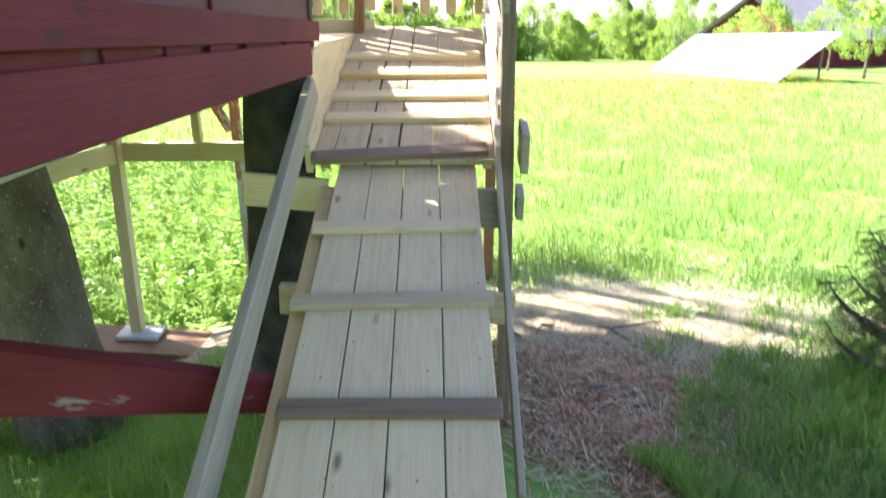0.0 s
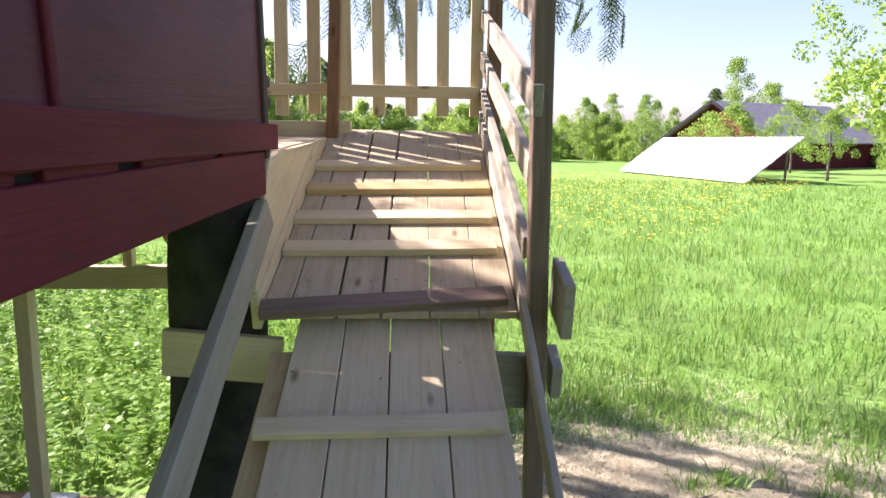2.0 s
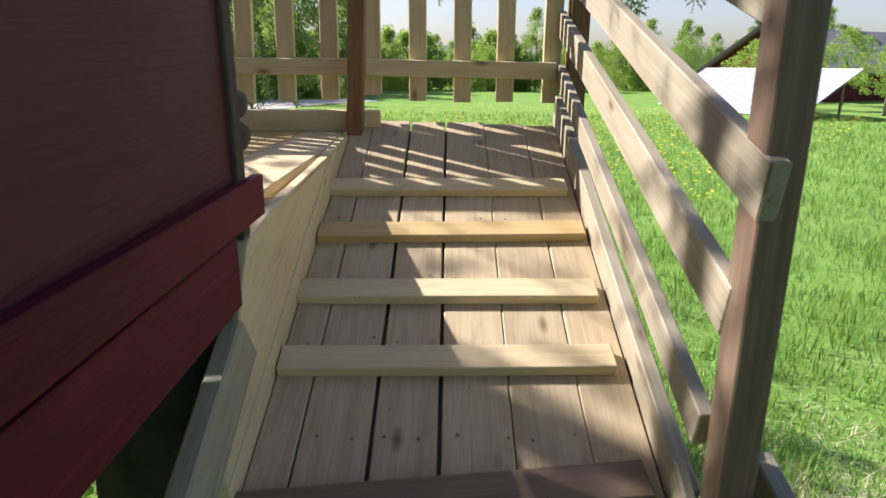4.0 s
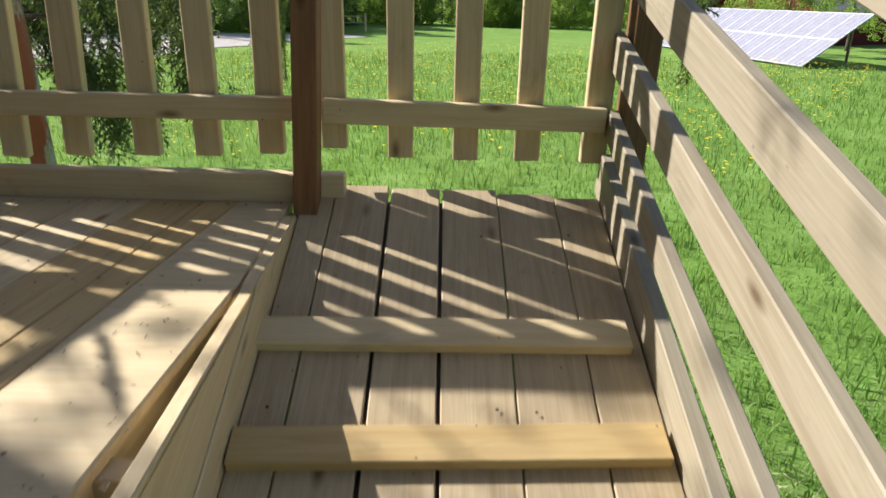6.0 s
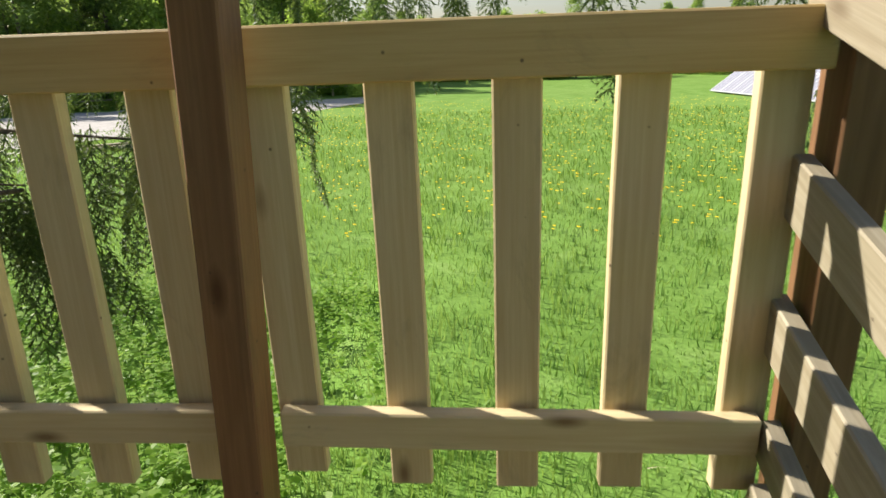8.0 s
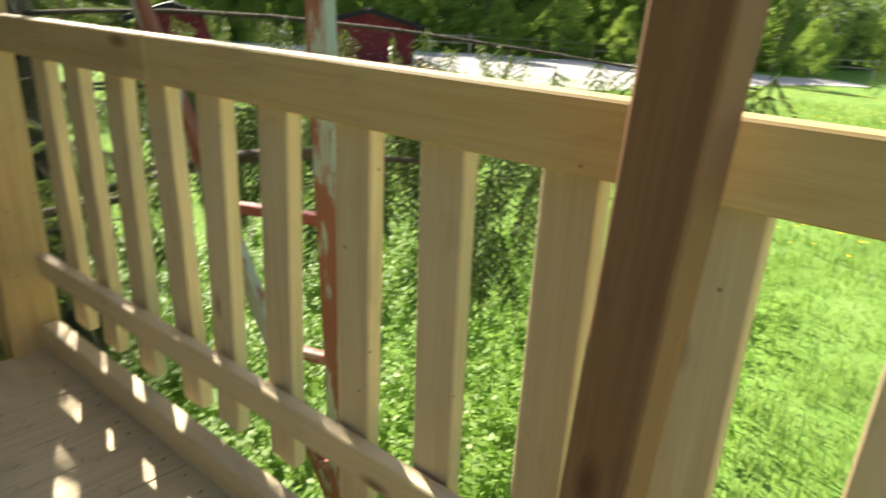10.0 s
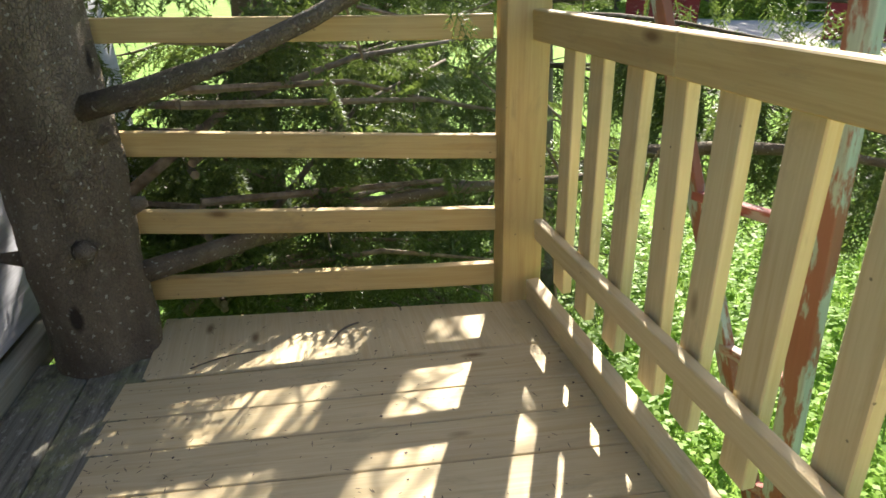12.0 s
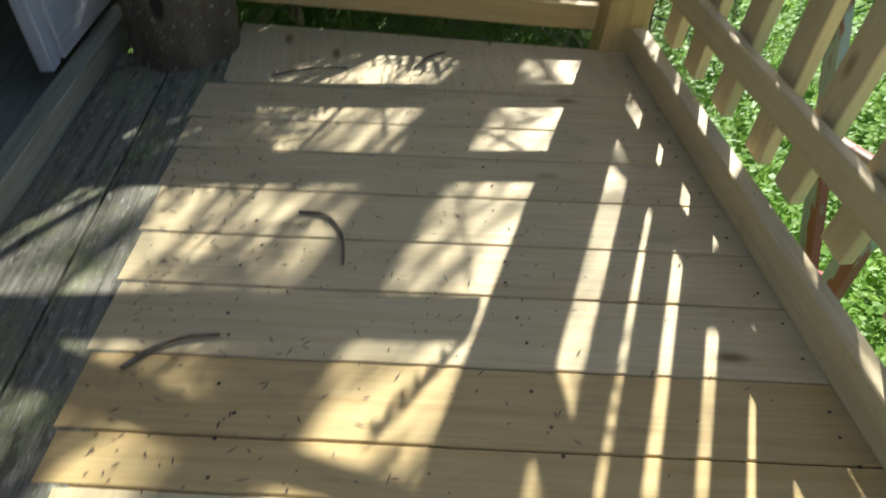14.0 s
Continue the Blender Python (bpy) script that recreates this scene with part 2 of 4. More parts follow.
GROUND = ground_material()
GRAVEL = noisy("pale_gravel", (0.36, 0.34, 0.32), (0.47, 0.45, 0.42), 1.5, 0.95, 0.4, (0.27, 0.26, 0.24))
ROOF = noisy("grey_roof_sheet", (0.16, 0.15, 0.155), (0.24, 0.225, 0.23), 2.5, 0.6, 0.2)
# near black: painted shade in the house wall gaps, and the barn's barge boards
DARK = noisy("near_black", (0.012, 0.011, 0.01), (0.022, 0.02, 0.018), 4, 0.9)
CONCRETE = noisy("pale_stone_slab", (0.5, 0.5, 0.5), (0.65, 0.65, 0.64), 12, 0.9, 0.3)


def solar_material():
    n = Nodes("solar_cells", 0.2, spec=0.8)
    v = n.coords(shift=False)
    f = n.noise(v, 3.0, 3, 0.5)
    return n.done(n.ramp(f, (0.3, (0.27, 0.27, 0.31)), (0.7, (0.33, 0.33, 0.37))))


SOLAR = solar_material()


def porch_material():
    n = Nodes("mossy_old_board", 0.9, spec=0.15)
    v = n.coords()
    grain = n.noise(n.node("Mapping", {"Vector": v, "Scale": (2, 60, 60)}).outputs[0], 1.0, 5, 0.7)
    col = n.ramp(grain, (0.3, (0.085, 0.08, 0.06)), (0.7, (0.27, 0.255, 0.20)))
    moss = n.noise(v, 7.0, 6, 0.7)
    col = n.mix(n.ramp(moss, (0.48, grey(0.0)), (0.62, grey(0.75))), col, (0.23, 0.245, 0.12))
    spots = n.noise(n.node("Mapping", {"Vector": v, "Scale": (0.5, 1, 1)}).outputs[0], 60, 5, 0.7)
    col = n.mix(n.ramp(spots, (0.56, grey(0.0)), (0.66, grey(0.5))), col, (0.46, 0.46, 0.38))
    dark = n.noise(n.node("Mapping", {"Vector": v, "Scale": (0.4, 1, 1)}).outputs[0], 22, 5, 0.7)
    col = n.mix(n.ramp(dark, (0.55, grey(0.0)), (0.64, grey(0.6))), col, (0.045, 0.042, 0.032))
    return n.done(col, n.node("Math", {0: spots, 1: grain}, operation="ADD").outputs[0], 0.6, 0.006)


PORCH = porch_material()


# ---- mesh helpers ----
def link(name, bm, material, parent=None, label="", m=None, smooth=False):
    me = bpy.data.meshes.new(name)
    bm.to_mesh(me)
    bm.free()
    me.materials.append(material)
    if smooth:
        me.polygons.foreach_set("use_smooth", [True] * len(me.polygons))
    ob = new(name, me)
    if parent:
        ob.parent = parent
    if m is not None:
        ob.matrix_basis = m
    if label:
        ob["label"] = label
    return ob


def part(name, bm, material, parent, label="", m=None, smooth=False):
    return link(name, bm, material, parent, label, m, smooth)


def thing(name, label, category, group="", kind="", m=None):
    ob = new(name)
    ob.empty_display_size = 0.1
    ob.matrix_basis = TILT if m is None else m
    return tagged(ob, label, category, group, kind)


def box(sx, sy, sz, bevel=0.003, centre=(0, 0, 0)):
    bm = bmesh.new()
    bmesh.ops.create_cube(bm, size=1, matrix=Matrix.Translation(centre) @ Matrix.Diagonal((sx, sy, sz, 1)))
    if bevel:
        bmesh.ops.bevel(bm, geom=bm.edges[:], offset=bevel, segments=1, affect="EDGES")
    return bm


def board(name, a, b, width, thick, material, parent, up=(0, 0, 1), label="", bevel=0.003, wave=0.002):
    """A board from a to b, the middles of its ends; width across, thick along up."""
    a, b = Vector(a), Vector(b)
    x = (b - a).normalized()
    y = Vector(up).cross(x).normalized()
    z = x.cross(y)
    length = (b - a).length
    bm = bmesh.new()
    bmesh.ops.create_cube(bm, size=1, matrix=Matrix.Diagonal((length, width, thick, 1)))
    if length > 0.5:
        cuts = min(6, int(length / 0.3))
        along = [e for e in bm.edges if abs((e.verts[0].co - e.verts[1].co).x) > length * 0.5]
        bmesh.ops.subdivide_edges(bm, edges=along, cuts=cuts, use_grid_fill=True)
    if bevel:
        sharp = [e for e in bm.edges if len(e.link_faces) == 2 and e.calc_face_angle(0) > 0.5]
        bmesh.ops.bevel(bm, geom=sharp, offset=bevel, segments=1, affect="EDGES")
    seed = a * 3.1 + b * 1.7
    for v in bm.verts:
        k = noise.noise(Vector((v.co.x * 2.2, 0, 0)) + seed)
        q = noise.noise(Vector((v.co.x * 2.2, 7, 0)) + seed)
        v.co.y += wave * k
        v.co.z += wave * q * 0.7
    m = Matrix((x, y, z)).transposed().to_4x4()
    m.translation = (a + b) / 2
    return part(name, bm, material, parent, label, m)


def slab(name, outline, z0, z1, material, parent=None, label="", bevel=0.004):
    """An upright prism on a plan outline."""
    bm = bmesh.new()
    f = bm.faces.new([bm.verts.new((x, y, z0)) for x, y in outline])
    bm.normal_update()
    if f.normal.z < 0:
        f.normal_flip()
    r = bmesh.ops.extrude_face_region(bm, geom=[f])
    for v in r["geom"]:
        if isinstance(v, bmesh.types.BMVert):
            v.co.z = z1
    bmesh.ops.recalc_face_normals(bm, faces=bm.faces[:])
    if bevel:
        bmesh.ops.bevel(bm, geom=bm.edges[:], offset=bevel, segments=1, affect="EDGES")
    return part(name, bm, material, parent, label)


def sheet(name, verts, faces, material, parent=None, label="", m=None):
    """One mesh object from arrays of points and faces."""
    me = bpy.data.meshes.new(name)
    verts = np.asarray(verts, float)
    faces = np.asarray(faces, int)
    me.from_pydata(verts.tolist(), [], faces.tolist())
    me.materials.append(material)
    ob = new(name, me)
    if parent:
        ob.parent = parent
    if m is not None:
        ob.matrix_basis = m
    if label:
        ob["label"] = label
    return ob


def tube(points, radii, sides=10, rough=0.0, seed=0):
    """A bent, tapering round limb as a bmesh."""
    bm = bmesh.new()
    rings = []
    pts = [Vector(p) for p in points]
    for i, p in enumerate(pts):
        d = (pts[min(i + 1, len(pts) - 1)] - pts[max(i - 1, 0)]).normalized()
        s = d.cross(Vector((0, 0, 1)) if abs(d.z) < 0.9 else Vector((1, 0, 0))).normalized()
        u = s.cross(d)
        ring = []
        for j in range(sides):
            a = 2 * math.pi * j / sides
            q = s * math.cos(a) + u * math.sin(a)
            k = 1 + rough * noise.noise(p * 2.5 + q * 1.3 + Vector((seed, 0, 0)))
            ring.append(bm.verts.new(p + q * radii[i] * k))
        rings.append(ring)
    for a, b in zip(rings, rings[1:]):
        for j in range(sides):
            bm.faces.new((a[j], a[(j + 1) % sides], b[(j + 1) % sides], b[j]))
    bm.faces.new(rings[0])
    bm.faces.new(rings[-1][::-1])
    bmesh.ops.recalc_face_normals(bm, faces=bm.faces[:])
    return bm


# ---- ground ----
GZ = -1.95


def ground_height(x, y):
    near = math.exp(-((x - 1) ** 2 + (y + 2) ** 2) / 500)
    hollow = 0.21 * (1 - math.tanh((x + 0.95) / 0.44)) * math.exp(-((x + 3) ** 2 + (y - 0.5) ** 2) / 60)
    return GZ - hollow + 0.10 * noise.noise(Vector((x * 0.35, y * 0.35, 0))) * (0.35 + near) - 0.15 * (1 - near)


def make_ground():
    steps = [0.0]
    d = 0.5
    while steps[-1] < 3000:
        steps.append(steps[-1] + d)
        d *= 1.06 if steps[-1] > 12 else 1.0
    axis = np.array([-s for s in steps[:0:-1]] + steps)
    n = len(axis)
    verts = [(x, y, ground_height(x, y)) for y in axis for x in axis]
    idx = np.arange((n - 1) * (n - 1))
    a = (idx // (n - 1)) * n + idx % (n - 1)
    ob = sheet("ground", verts, np.stack([a, a + 1, a + n + 1, a + n], 1), GROUND)
    ob.data.polygons.foreach_set("use_smooth", [True] * len(ob.data.polygons))
    return tagged(ob, "sunlit green meadow with dry cuttings beside the ramp", "ground", kind="structure")


make_ground()

# ---- ramp ----
def upper(y):
    return 0.285 * y


def lower(y):
    return -0.675 + 0.28 * (y + 2.2)


def make_ramp():
    ramp = thing("ramp", "long plank ramp of pale new pine with cross cleats", "ramp")
    edges = (-0.003, 0.09, 0.25, 0.402, 0.567, 0.735, 0.868)
    ends = (0.13, 0.133, 0.122, 0.12, 0.105, 0.09)
    gaps = (0.001, 0.003, 0.009, 0.008, 0.002, 0.0015)
    for i, (x0, x1) in enumerate(zip(edges, edges[1:])):
        x0 += gaps[i] / 2 + 0.001
        x1 -= gaps[min(i + 1, 5)] / 2
        xm, y0, y1 = (x0 + x1) / 2, -1.72, ends[i]
        board("plank", (xm, y0, upper(y0) - 0.014), (xm, y1, upper(y1) - 0.014), x1 - x0, 0.028, PINE_TROD, ramp, wave=0.0015)
    for i, (yl, yr, xl, xr, mat) in enumerate(((-0.510, -0.503, -0.018, 0.838, PINE), (-0.80, -0.775, 0.0, 0.855, PINE_WARM), (-1.09, -1.08, -0.006, 0.84, PINE), (-1.36, -1.345, 0.0, 0.835, PINE))):
        board("cleat", (xl, yl + 0.042, upper(yl + 0.042) + 0.015), (xr, yr + 0.042, upper(yr + 0.042) + 0.015), 0.085, 0.030, mat, ramp, (0, -0.285, 1))
    board("cleat", (0.0, -1.73, upper(-1.73) + 0.014), (0.835, -1.645, upper(-1.645) + 0.014), 0.09, 0.03, DARK_WOOD, ramp, (0, -0.285, 1), "dark brown cleat")
    # edge board on the open side
    board("edge_board", (0.888, 0.14, upper(0.2) + 0.032), (0.888, -1.72, upper(-1.72) + 0.022), 0.13, 0.036, PINE_GREY, ramp, (1, 0, 0), "weathered edge board")
    # lower flight
    tops = (0.119, 0.279, 0.432, 0.600, 0.777)
    foot = (0.215, 0.388, 0.558, 0.720, 0.862)
    for i in range(4):
        y0, y1 = -5.75, -1.60
        a = ((foot[i] + foot[i + 1]) / 2, y0, lower(y0) - 0.013)
        b = ((tops[i] + tops[i + 1]) / 2, y1, lower(y1) - 0.013)
        w0, w1 = foot[i + 1] - foot[i] - 0.004, tops[i + 1] - tops[i] - 0.004
        p = board("plank", a, b, (w0 + w1) / 2, 0.026, PINE, ramp, wave=0.0012)
        for v in p.data.vertices:
            f = v.co.x / (Vector(b) - Vector(a)).length + 0.5
            v.co.y *= (w0 + (w1 - w0) * f) / ((w0 + w1) / 2)
    for yl, yr, xl, xr, mat in ((-2.242, -2.222, 0.088, 0.768, PINE), (-2.697, -2.668, 0.09, 0.816, PINE_TROD), (-3.16, -3.152, 0.145, 0.818, DARK_WOOD), (-3.61, -3.6, 0.16, 0.82, PINE), (-4.06, -4.05, 0.17, 0.83, PINE), (-4.52, -4.51, 0.18, 0.84, PINE), (-5.0, -4.99, 0.19, 0.85, PINE)):
        board("cleat", (xl, yl + 0.035, lower(yl + 0.035) + 0.013), (xr, yr + 0.035, lower(yr + 0.035) + 0.013), 0.068, 0.026, mat, ramp, (0, -0.28, 1))
    board("stringer", (0.225, -5.7, lower(-5.7) - 0.08), (0.085, -1.80, lower(-1.80) - 0.08), 0.1, 0.065, PINE_WARM, ramp, (1, 0, 0))
    board("stringer", (0.79, -5.7, lower(-5.7) - 0.08), (0.73, -1.80, lower(-1.80) - 0.08), 0.1, 0.045, PINE_WARM, ramp, (1, 0, 0))
    # dark stringers added under the widest joints, so the gaps look shaded
    for x in (0.25, 0.402):
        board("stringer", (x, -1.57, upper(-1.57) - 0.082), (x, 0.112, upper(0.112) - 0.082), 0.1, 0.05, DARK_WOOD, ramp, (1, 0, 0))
    # likewise below the lower flight: added dark backing for the plank joints
    for i in (1, 2, 3):
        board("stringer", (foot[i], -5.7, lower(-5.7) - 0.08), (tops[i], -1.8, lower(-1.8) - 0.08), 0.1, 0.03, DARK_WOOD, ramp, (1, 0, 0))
    for x in (0.03, 0.84):
        board("stringer", (x, -1.57, upper(-1.57) - 0.08), (x, 0.07, upper(0.07) - 0.08), 0.1, 0.045, PINE, ramp, (1, 0, 0))
    # bearers across
    board("bearer", (-0.345, -1.70, -0.638), (0.06, -1.70, -0.674), 0.165, 0.035, PINE, ramp, (0, 1, 0))
    board("bearer", (0.775, -1.77, -0.712), (0.91, -1.77, -0.718), 0.19, 0.04, PINE_GREY, ramp, (0, 1, 0))
    board("bearer", (-0.015, -2.42, -0.885), (0.914, -2.42, -0.93), 0.125, 0.04, PINE_TROD, ramp, (0, 1, 0))
    # wedge of boards between ramp and deck
    def wedge(poly, x0, x1, mat):
        bm = bmesh.new()
        f = bm.faces.new([bm.verts.new((x0, y, z)) for y, z in poly])
        r = bmesh.ops.extrude_face_region(bm, geom=[f])
        for v in r["geom"]:
            if isinstance(v, bmesh.types.BMVert):
                v.co.x = x1
        bmesh.ops.recalc_face_normals(bm, faces=bm.faces[:])
        bmesh.ops.bevel(bm, geom=bm.edges[:], offset=0.003, segments=1, affect="EDGES")
        # grain along the slope
        turn = Matrix.Rotation(math.atan(0.285), 4, "X") @ Matrix.Rotation(radians(90), 4, "Z")
        bm.transform(turn.inverted())
        part("side_board", bm, mat, ramp, m=turn)
    s = lambda y, h: (y, upper(y) + h)
    wedge([(-1.70, -0.56), (-1.60, upper(-1.60) - 0.06), s(-0.03, -0.03), s(-0.03, 0.006), s(-0.45, 0.122), s(-1.72, 0.06)], -0.036, -0.004, PINE)
    wedge([s(-1.72, 0.063), s(-0.45, 0.125), s(-0.05, 0.012), (-0.08, -0.008), (-0.50, -0.004), (-1.26, 0.012), (-1.45, -0.004), (-1.50, -0.06), (-1.725, -0.40)], -0.039, -0.008, PINE)
    return ramp


make_ramp()


# ---- side rails of the ramp ----
def make_ramp_railing():
    rail = thing("ramp_railing", "open board railing of weathered pine beside the ramp", "railing")
    for z0, k, w, y0, y1, mat in ((0.247, 0.268, 0.078, -1.75, 0.13, PINE_GREY), (0.455, 0.232, 0.097, -1.79, 0.17, PINE_GREY), (0.686, 0.232, 0.097, -1.86, 0.16, PINE_GREY), (0.973, 0.245, 0.10, -1.80, 0.16, PINE_GREY)):
        board("rail", (0.888, y0, z0 + k * y0 - w / 2), (0.888, y1, z0 + k * y1 - w / 2), w, 0.03, mat, rail, (1, 0, 0), wave=0.004)
    board("post", (0.953, 0.14, -2.05), (0.953, 0.14, 1.3), 0.08, 0.09, BROWN_POST, rail, (0, 1, 0), "brown post")
    board("post", (0.938, -1.84, -2.0), (0.888, -1.80, 1.2), 0.06, 0.075, DARK_WOOD, rail, (0, 1, 0), "dark weathered post")
    # rail of the lower flight
    board("rail", (0.875, -1.68, -0.40), (0.865, -3.3, -1.10), 0.07, 0.022, PINE_GREY, rail, (1, 0, 0), wave=0.01)
    board("rail_end", (0.985, -1.76, -0.375), (0.982, -1.98, -0.41), 0.18, 0.035, PINE_GREY, rail, (1, 0, 0))
    board("rail_end", (0.985, -1.72, -0.66), (0.982, -1.86, -0.69), 0.12, 0.035, PINE_GREY, rail, (1, 0, 0))
    return rail


make_ramp_railing()


# ---- deck ----
def make_deck():
    deck = thing("floor", "deck floor of wide new pine boards, sun-flecked", "deck", kind="structure")
    # joints at the outer edge; the boards run askew by a sixth part
    skew = 0.152
    joints = (-1.417, -1.236, -1.096, -0.941, -0.782, -0.632, -0.455, -0.294, -0.196)
    for x0, x1 in zip(joints, joints[1:]):
        xm = (x0 + x1) / 2
        y0 = -1.245 + 0.087 * (xm + 0.19 + 0.43) / -1.27
        board("plank", (xm + skew * (y0 - 0.06), y0, -0.014), (xm + skew * 0.04, 0.10, -0.014), x1 - x0 - 0.004, 0.028, PINE_WARM if x0 in (-0.455, -0.294) else PINE, deck, wave=0.0012)
    slab("plank", [(-0.394, -1.243), (-0.115, -1.26), (-0.048, -0.45), (-0.034, 0.10), (-0.188, 0.10)], -0.028, 0.0, PINE, deck)
    slab("plank", [(-1.985, -1.12), (-1.613, -1.14), (-1.413, 0.10), (-1.69, 0.10)], -0.028, 0.0, PINE, deck)
    for y in (-1.0, -0.45, 0.04):
        board("joist", (-1.85, y, -0.10), (-0.02, y, -0.10), 0.05, 0.14, PINE, deck)
    board("fascia", (-0.078, -0.34, -0.088), (-0.128, -1.22, -0.088), 0.115, 0.026, PINE, deck, (1, 0, 0))
    return deck


def make_deck_frame():
    f = thing("deck_frame", "pine beams and props that carry the deck", "frame")
    board("beam", (-1.95, 0.03, -0.26), (-0.05, 0.03, -0.26), 0.05, 0.14, PINE, f)
    board("beam", (-1.80, -0.02, -0.83), (-0.12, -0.02, -0.822), 0.05, 0.137, PINE, f)
    board("beam", (-1.80, -0.09, -0.83), (-2.08, -1.12, -0.83), 0.05, 0.137, PINE, f)
    board("prop", (-1.77, -0.07, -0.30), (-1.884, -0.05, -2.45), 0.085, 0.085, PINE, f, (0, 1, 0))
    for x in (-1.2, -0.5):
        board("prop", (x, 0.02, -0.19), (x, 0.0, -0.76), 0.06, 0.06, PINE, f, (0, 1, 0))
    board("prop", (-0.05, 0.03, -0.19), (-0.05, 0.03, -2.35), 0.08, 0.08, PINE_GREY, f, (0, 1, 0))
    slab("foot_slab", [(-2.02, -0.16), (-1.68, -0.18), (-1.68, 0.04), (-2.02, 0.05)], -2.325, -2.29, CONCRETE, f)
    slab("foot_board", [(-2.5, -0.28), (-1.05, -0.42), (-1.05, -0.02), (-2.5, 0.16)], -2.40, -2.327, BROWN_POST, f)
    return f


def make_nails():
    """Dark nail heads in rows where boards cross their bearers."""
    r = np.random.default_rng(23)
    def nail(x, y, z, slope, ob):
        bm = bmesh.new()
        bmesh.ops.create_circle(bm, cap_ends=True, segments=7, radius=0.0032 + 0.0012 * r.random())
        part("nail", bm, NAIL, ob, m=Matrix.Translation((x, y, z + 0.0018)) @ Matrix.Rotation(math.atan(slope), 4, "X"))
    deck_nails = thing("nails", "dark nail heads driven into the deck boards", "nails")
    for y in (-1.0, -0.45, 0.04):
        for x in (-1.50, -1.33, -1.17, -1.02, -0.86, -0.71, -0.54, -0.37, -0.245, -0.11):
            for k in (-0.035, 0.035):
                nail(x + 0.152 * (y - 0.06) + k + 0.008 * r.normal(), y + 0.012 * r.normal(), 0.0, 0, deck_nails)
    ramp_nails = thing("nails", "dark nail heads driven into the ramp planks", "nails")
    for y in (-0.09, -0.64, -0.95, -1.22, -1.52):
        for x in (0.05, 0.13, 0.21, 0.29, 0.365, 0.44, 0.53, 0.61, 0.70, 0.77, 0.83):
            if r.random() < 0.6:
                nail(x + 0.01 * r.normal(), y + 0.03 * r.normal(), upper(y) + 0.001, 0.285, ramp_nails)
    for y in (-1.95, -2.45, -2.9, -3.4):
        for x in (0.16, 0.25, 0.33, 0.42, 0.50, 0.58, 0.67, 0.75):
            if r.random() < 0.6:
                y1 = y + 0.06 * r.normal()
                nail(x + 0.01 * r.normal(), y1, lower(y1) + 0.001, 0.28, ramp_nails)


NAIL = noisy("rusty_nail_head", (0.06, 0.045, 0.035), (0.14, 0.10, 0.075), 60, 0.6, 0.1, metal=0.4)
make_deck()
make_deck_frame()
make_nails()


def make_fence():
    fence = thing("picket_fence", "new pine picket fence with two rails round the deck", "fence")
    for x0, x1 in ((-1.67, -0.93), (-0.929, 0.0), (0.06, 0.90)):
        board("rail", (x0, 0.126, 0.888), (x1, 0.126, 0.888), 0.084, 0.032, PINE_WARM, fence, (0, 1, 0))
    board("rail", (-1.67, 0.121, 0.264), (0.0, 0.121, 0.266), 0.068, 0.030, PINE, fence, (0, 1, 0))
    board("rail", (0.06, 0.121, 0.262), (0.87, 0.121, 0.250), 0.070, 0.030, PINE, fence, (0, 1, 0))
    for top, low in ((-1.525, -1.597), (-1.360, -1.432), (-1.171, -1.248), (-1.015, -1.045), (-0.834, -0.905), (-0.657, -0.718), (-0.478, -0.510), (-0.312, -0.330), (-0.127, -0.140)):
        z = 0.096 + 0.03 * max(0, top + 1.0) + 0.012 * noise.noise(Vector((top * 9, 0, 0)))
        board("picket", (low + 0.038, 0.158, z), (top + 0.040, 0.162, 0.915), 0.076, 0.031, PINE, fence, (0, 1, 0))
    for x, z in ((0.047, 0.145), (0.241, 0.120), (0.432, 0.115), (0.616, 0.118), (0.815, 0.114)):
        board("picket", (x + 0.038, 0.158, z), (x + 0.038, 0.162, 0.915), 0.075, 0.030, PINE, fence, (0, 1, 0))
    board("toe_board", (-1.67, 0.098, 0.045), (0.12, 0.087, 0.043), 0.045, 0.088, PINE, fence)
    board("post", (0.016, 0.022, -0.02), (0.090, 0.03, 1.35), 0.066, 0.08, BROWN_POST, fence, (0, 1, 0), "brown square post")
    board("post", (-1.745, 0.052, -0.3), (-1.745, 0.12, 1.12), 0.10, 0.135, PINE_WARM, fence, (0, 1, 0), "pale square corner post")
    # horizontal slats of the end
    for zr, zl, w in ((0.068, 0.113, 0.078), (0.272, 0.364, 0.076), (0.520, 0.620, 0.076), (0.885, 0.952, 0.07)):
        board("slat", (-1.793, 0.03, zr - 0.003), (-2.02, -1.22, zl), w, 0.035, PINE_WARM, fence, (1, 0, 0), wave=0.006)
    return fence


make_fence()


# ---- old porch and house ----
def make_porch():
    p = thing("old_porch_boards", "mossy grey old porch boards beside the new deck", "boards")
    board("plank", (-1.74, -1.205, -0.016), (-0.04, -1.327, -0.016), 0.175, 0.03, PORCH, p)
    board("plank", (-1.8, -1.385, -0.018), (-0.12, -1.506, -0.018), 0.175, 0.03, PORCH, p)
    board("sill", (-2.0, -1.49, 0.01), (-0.2, -1.642, 0.01), 0.06, 0.10, OLD_GREY, p)
    return p


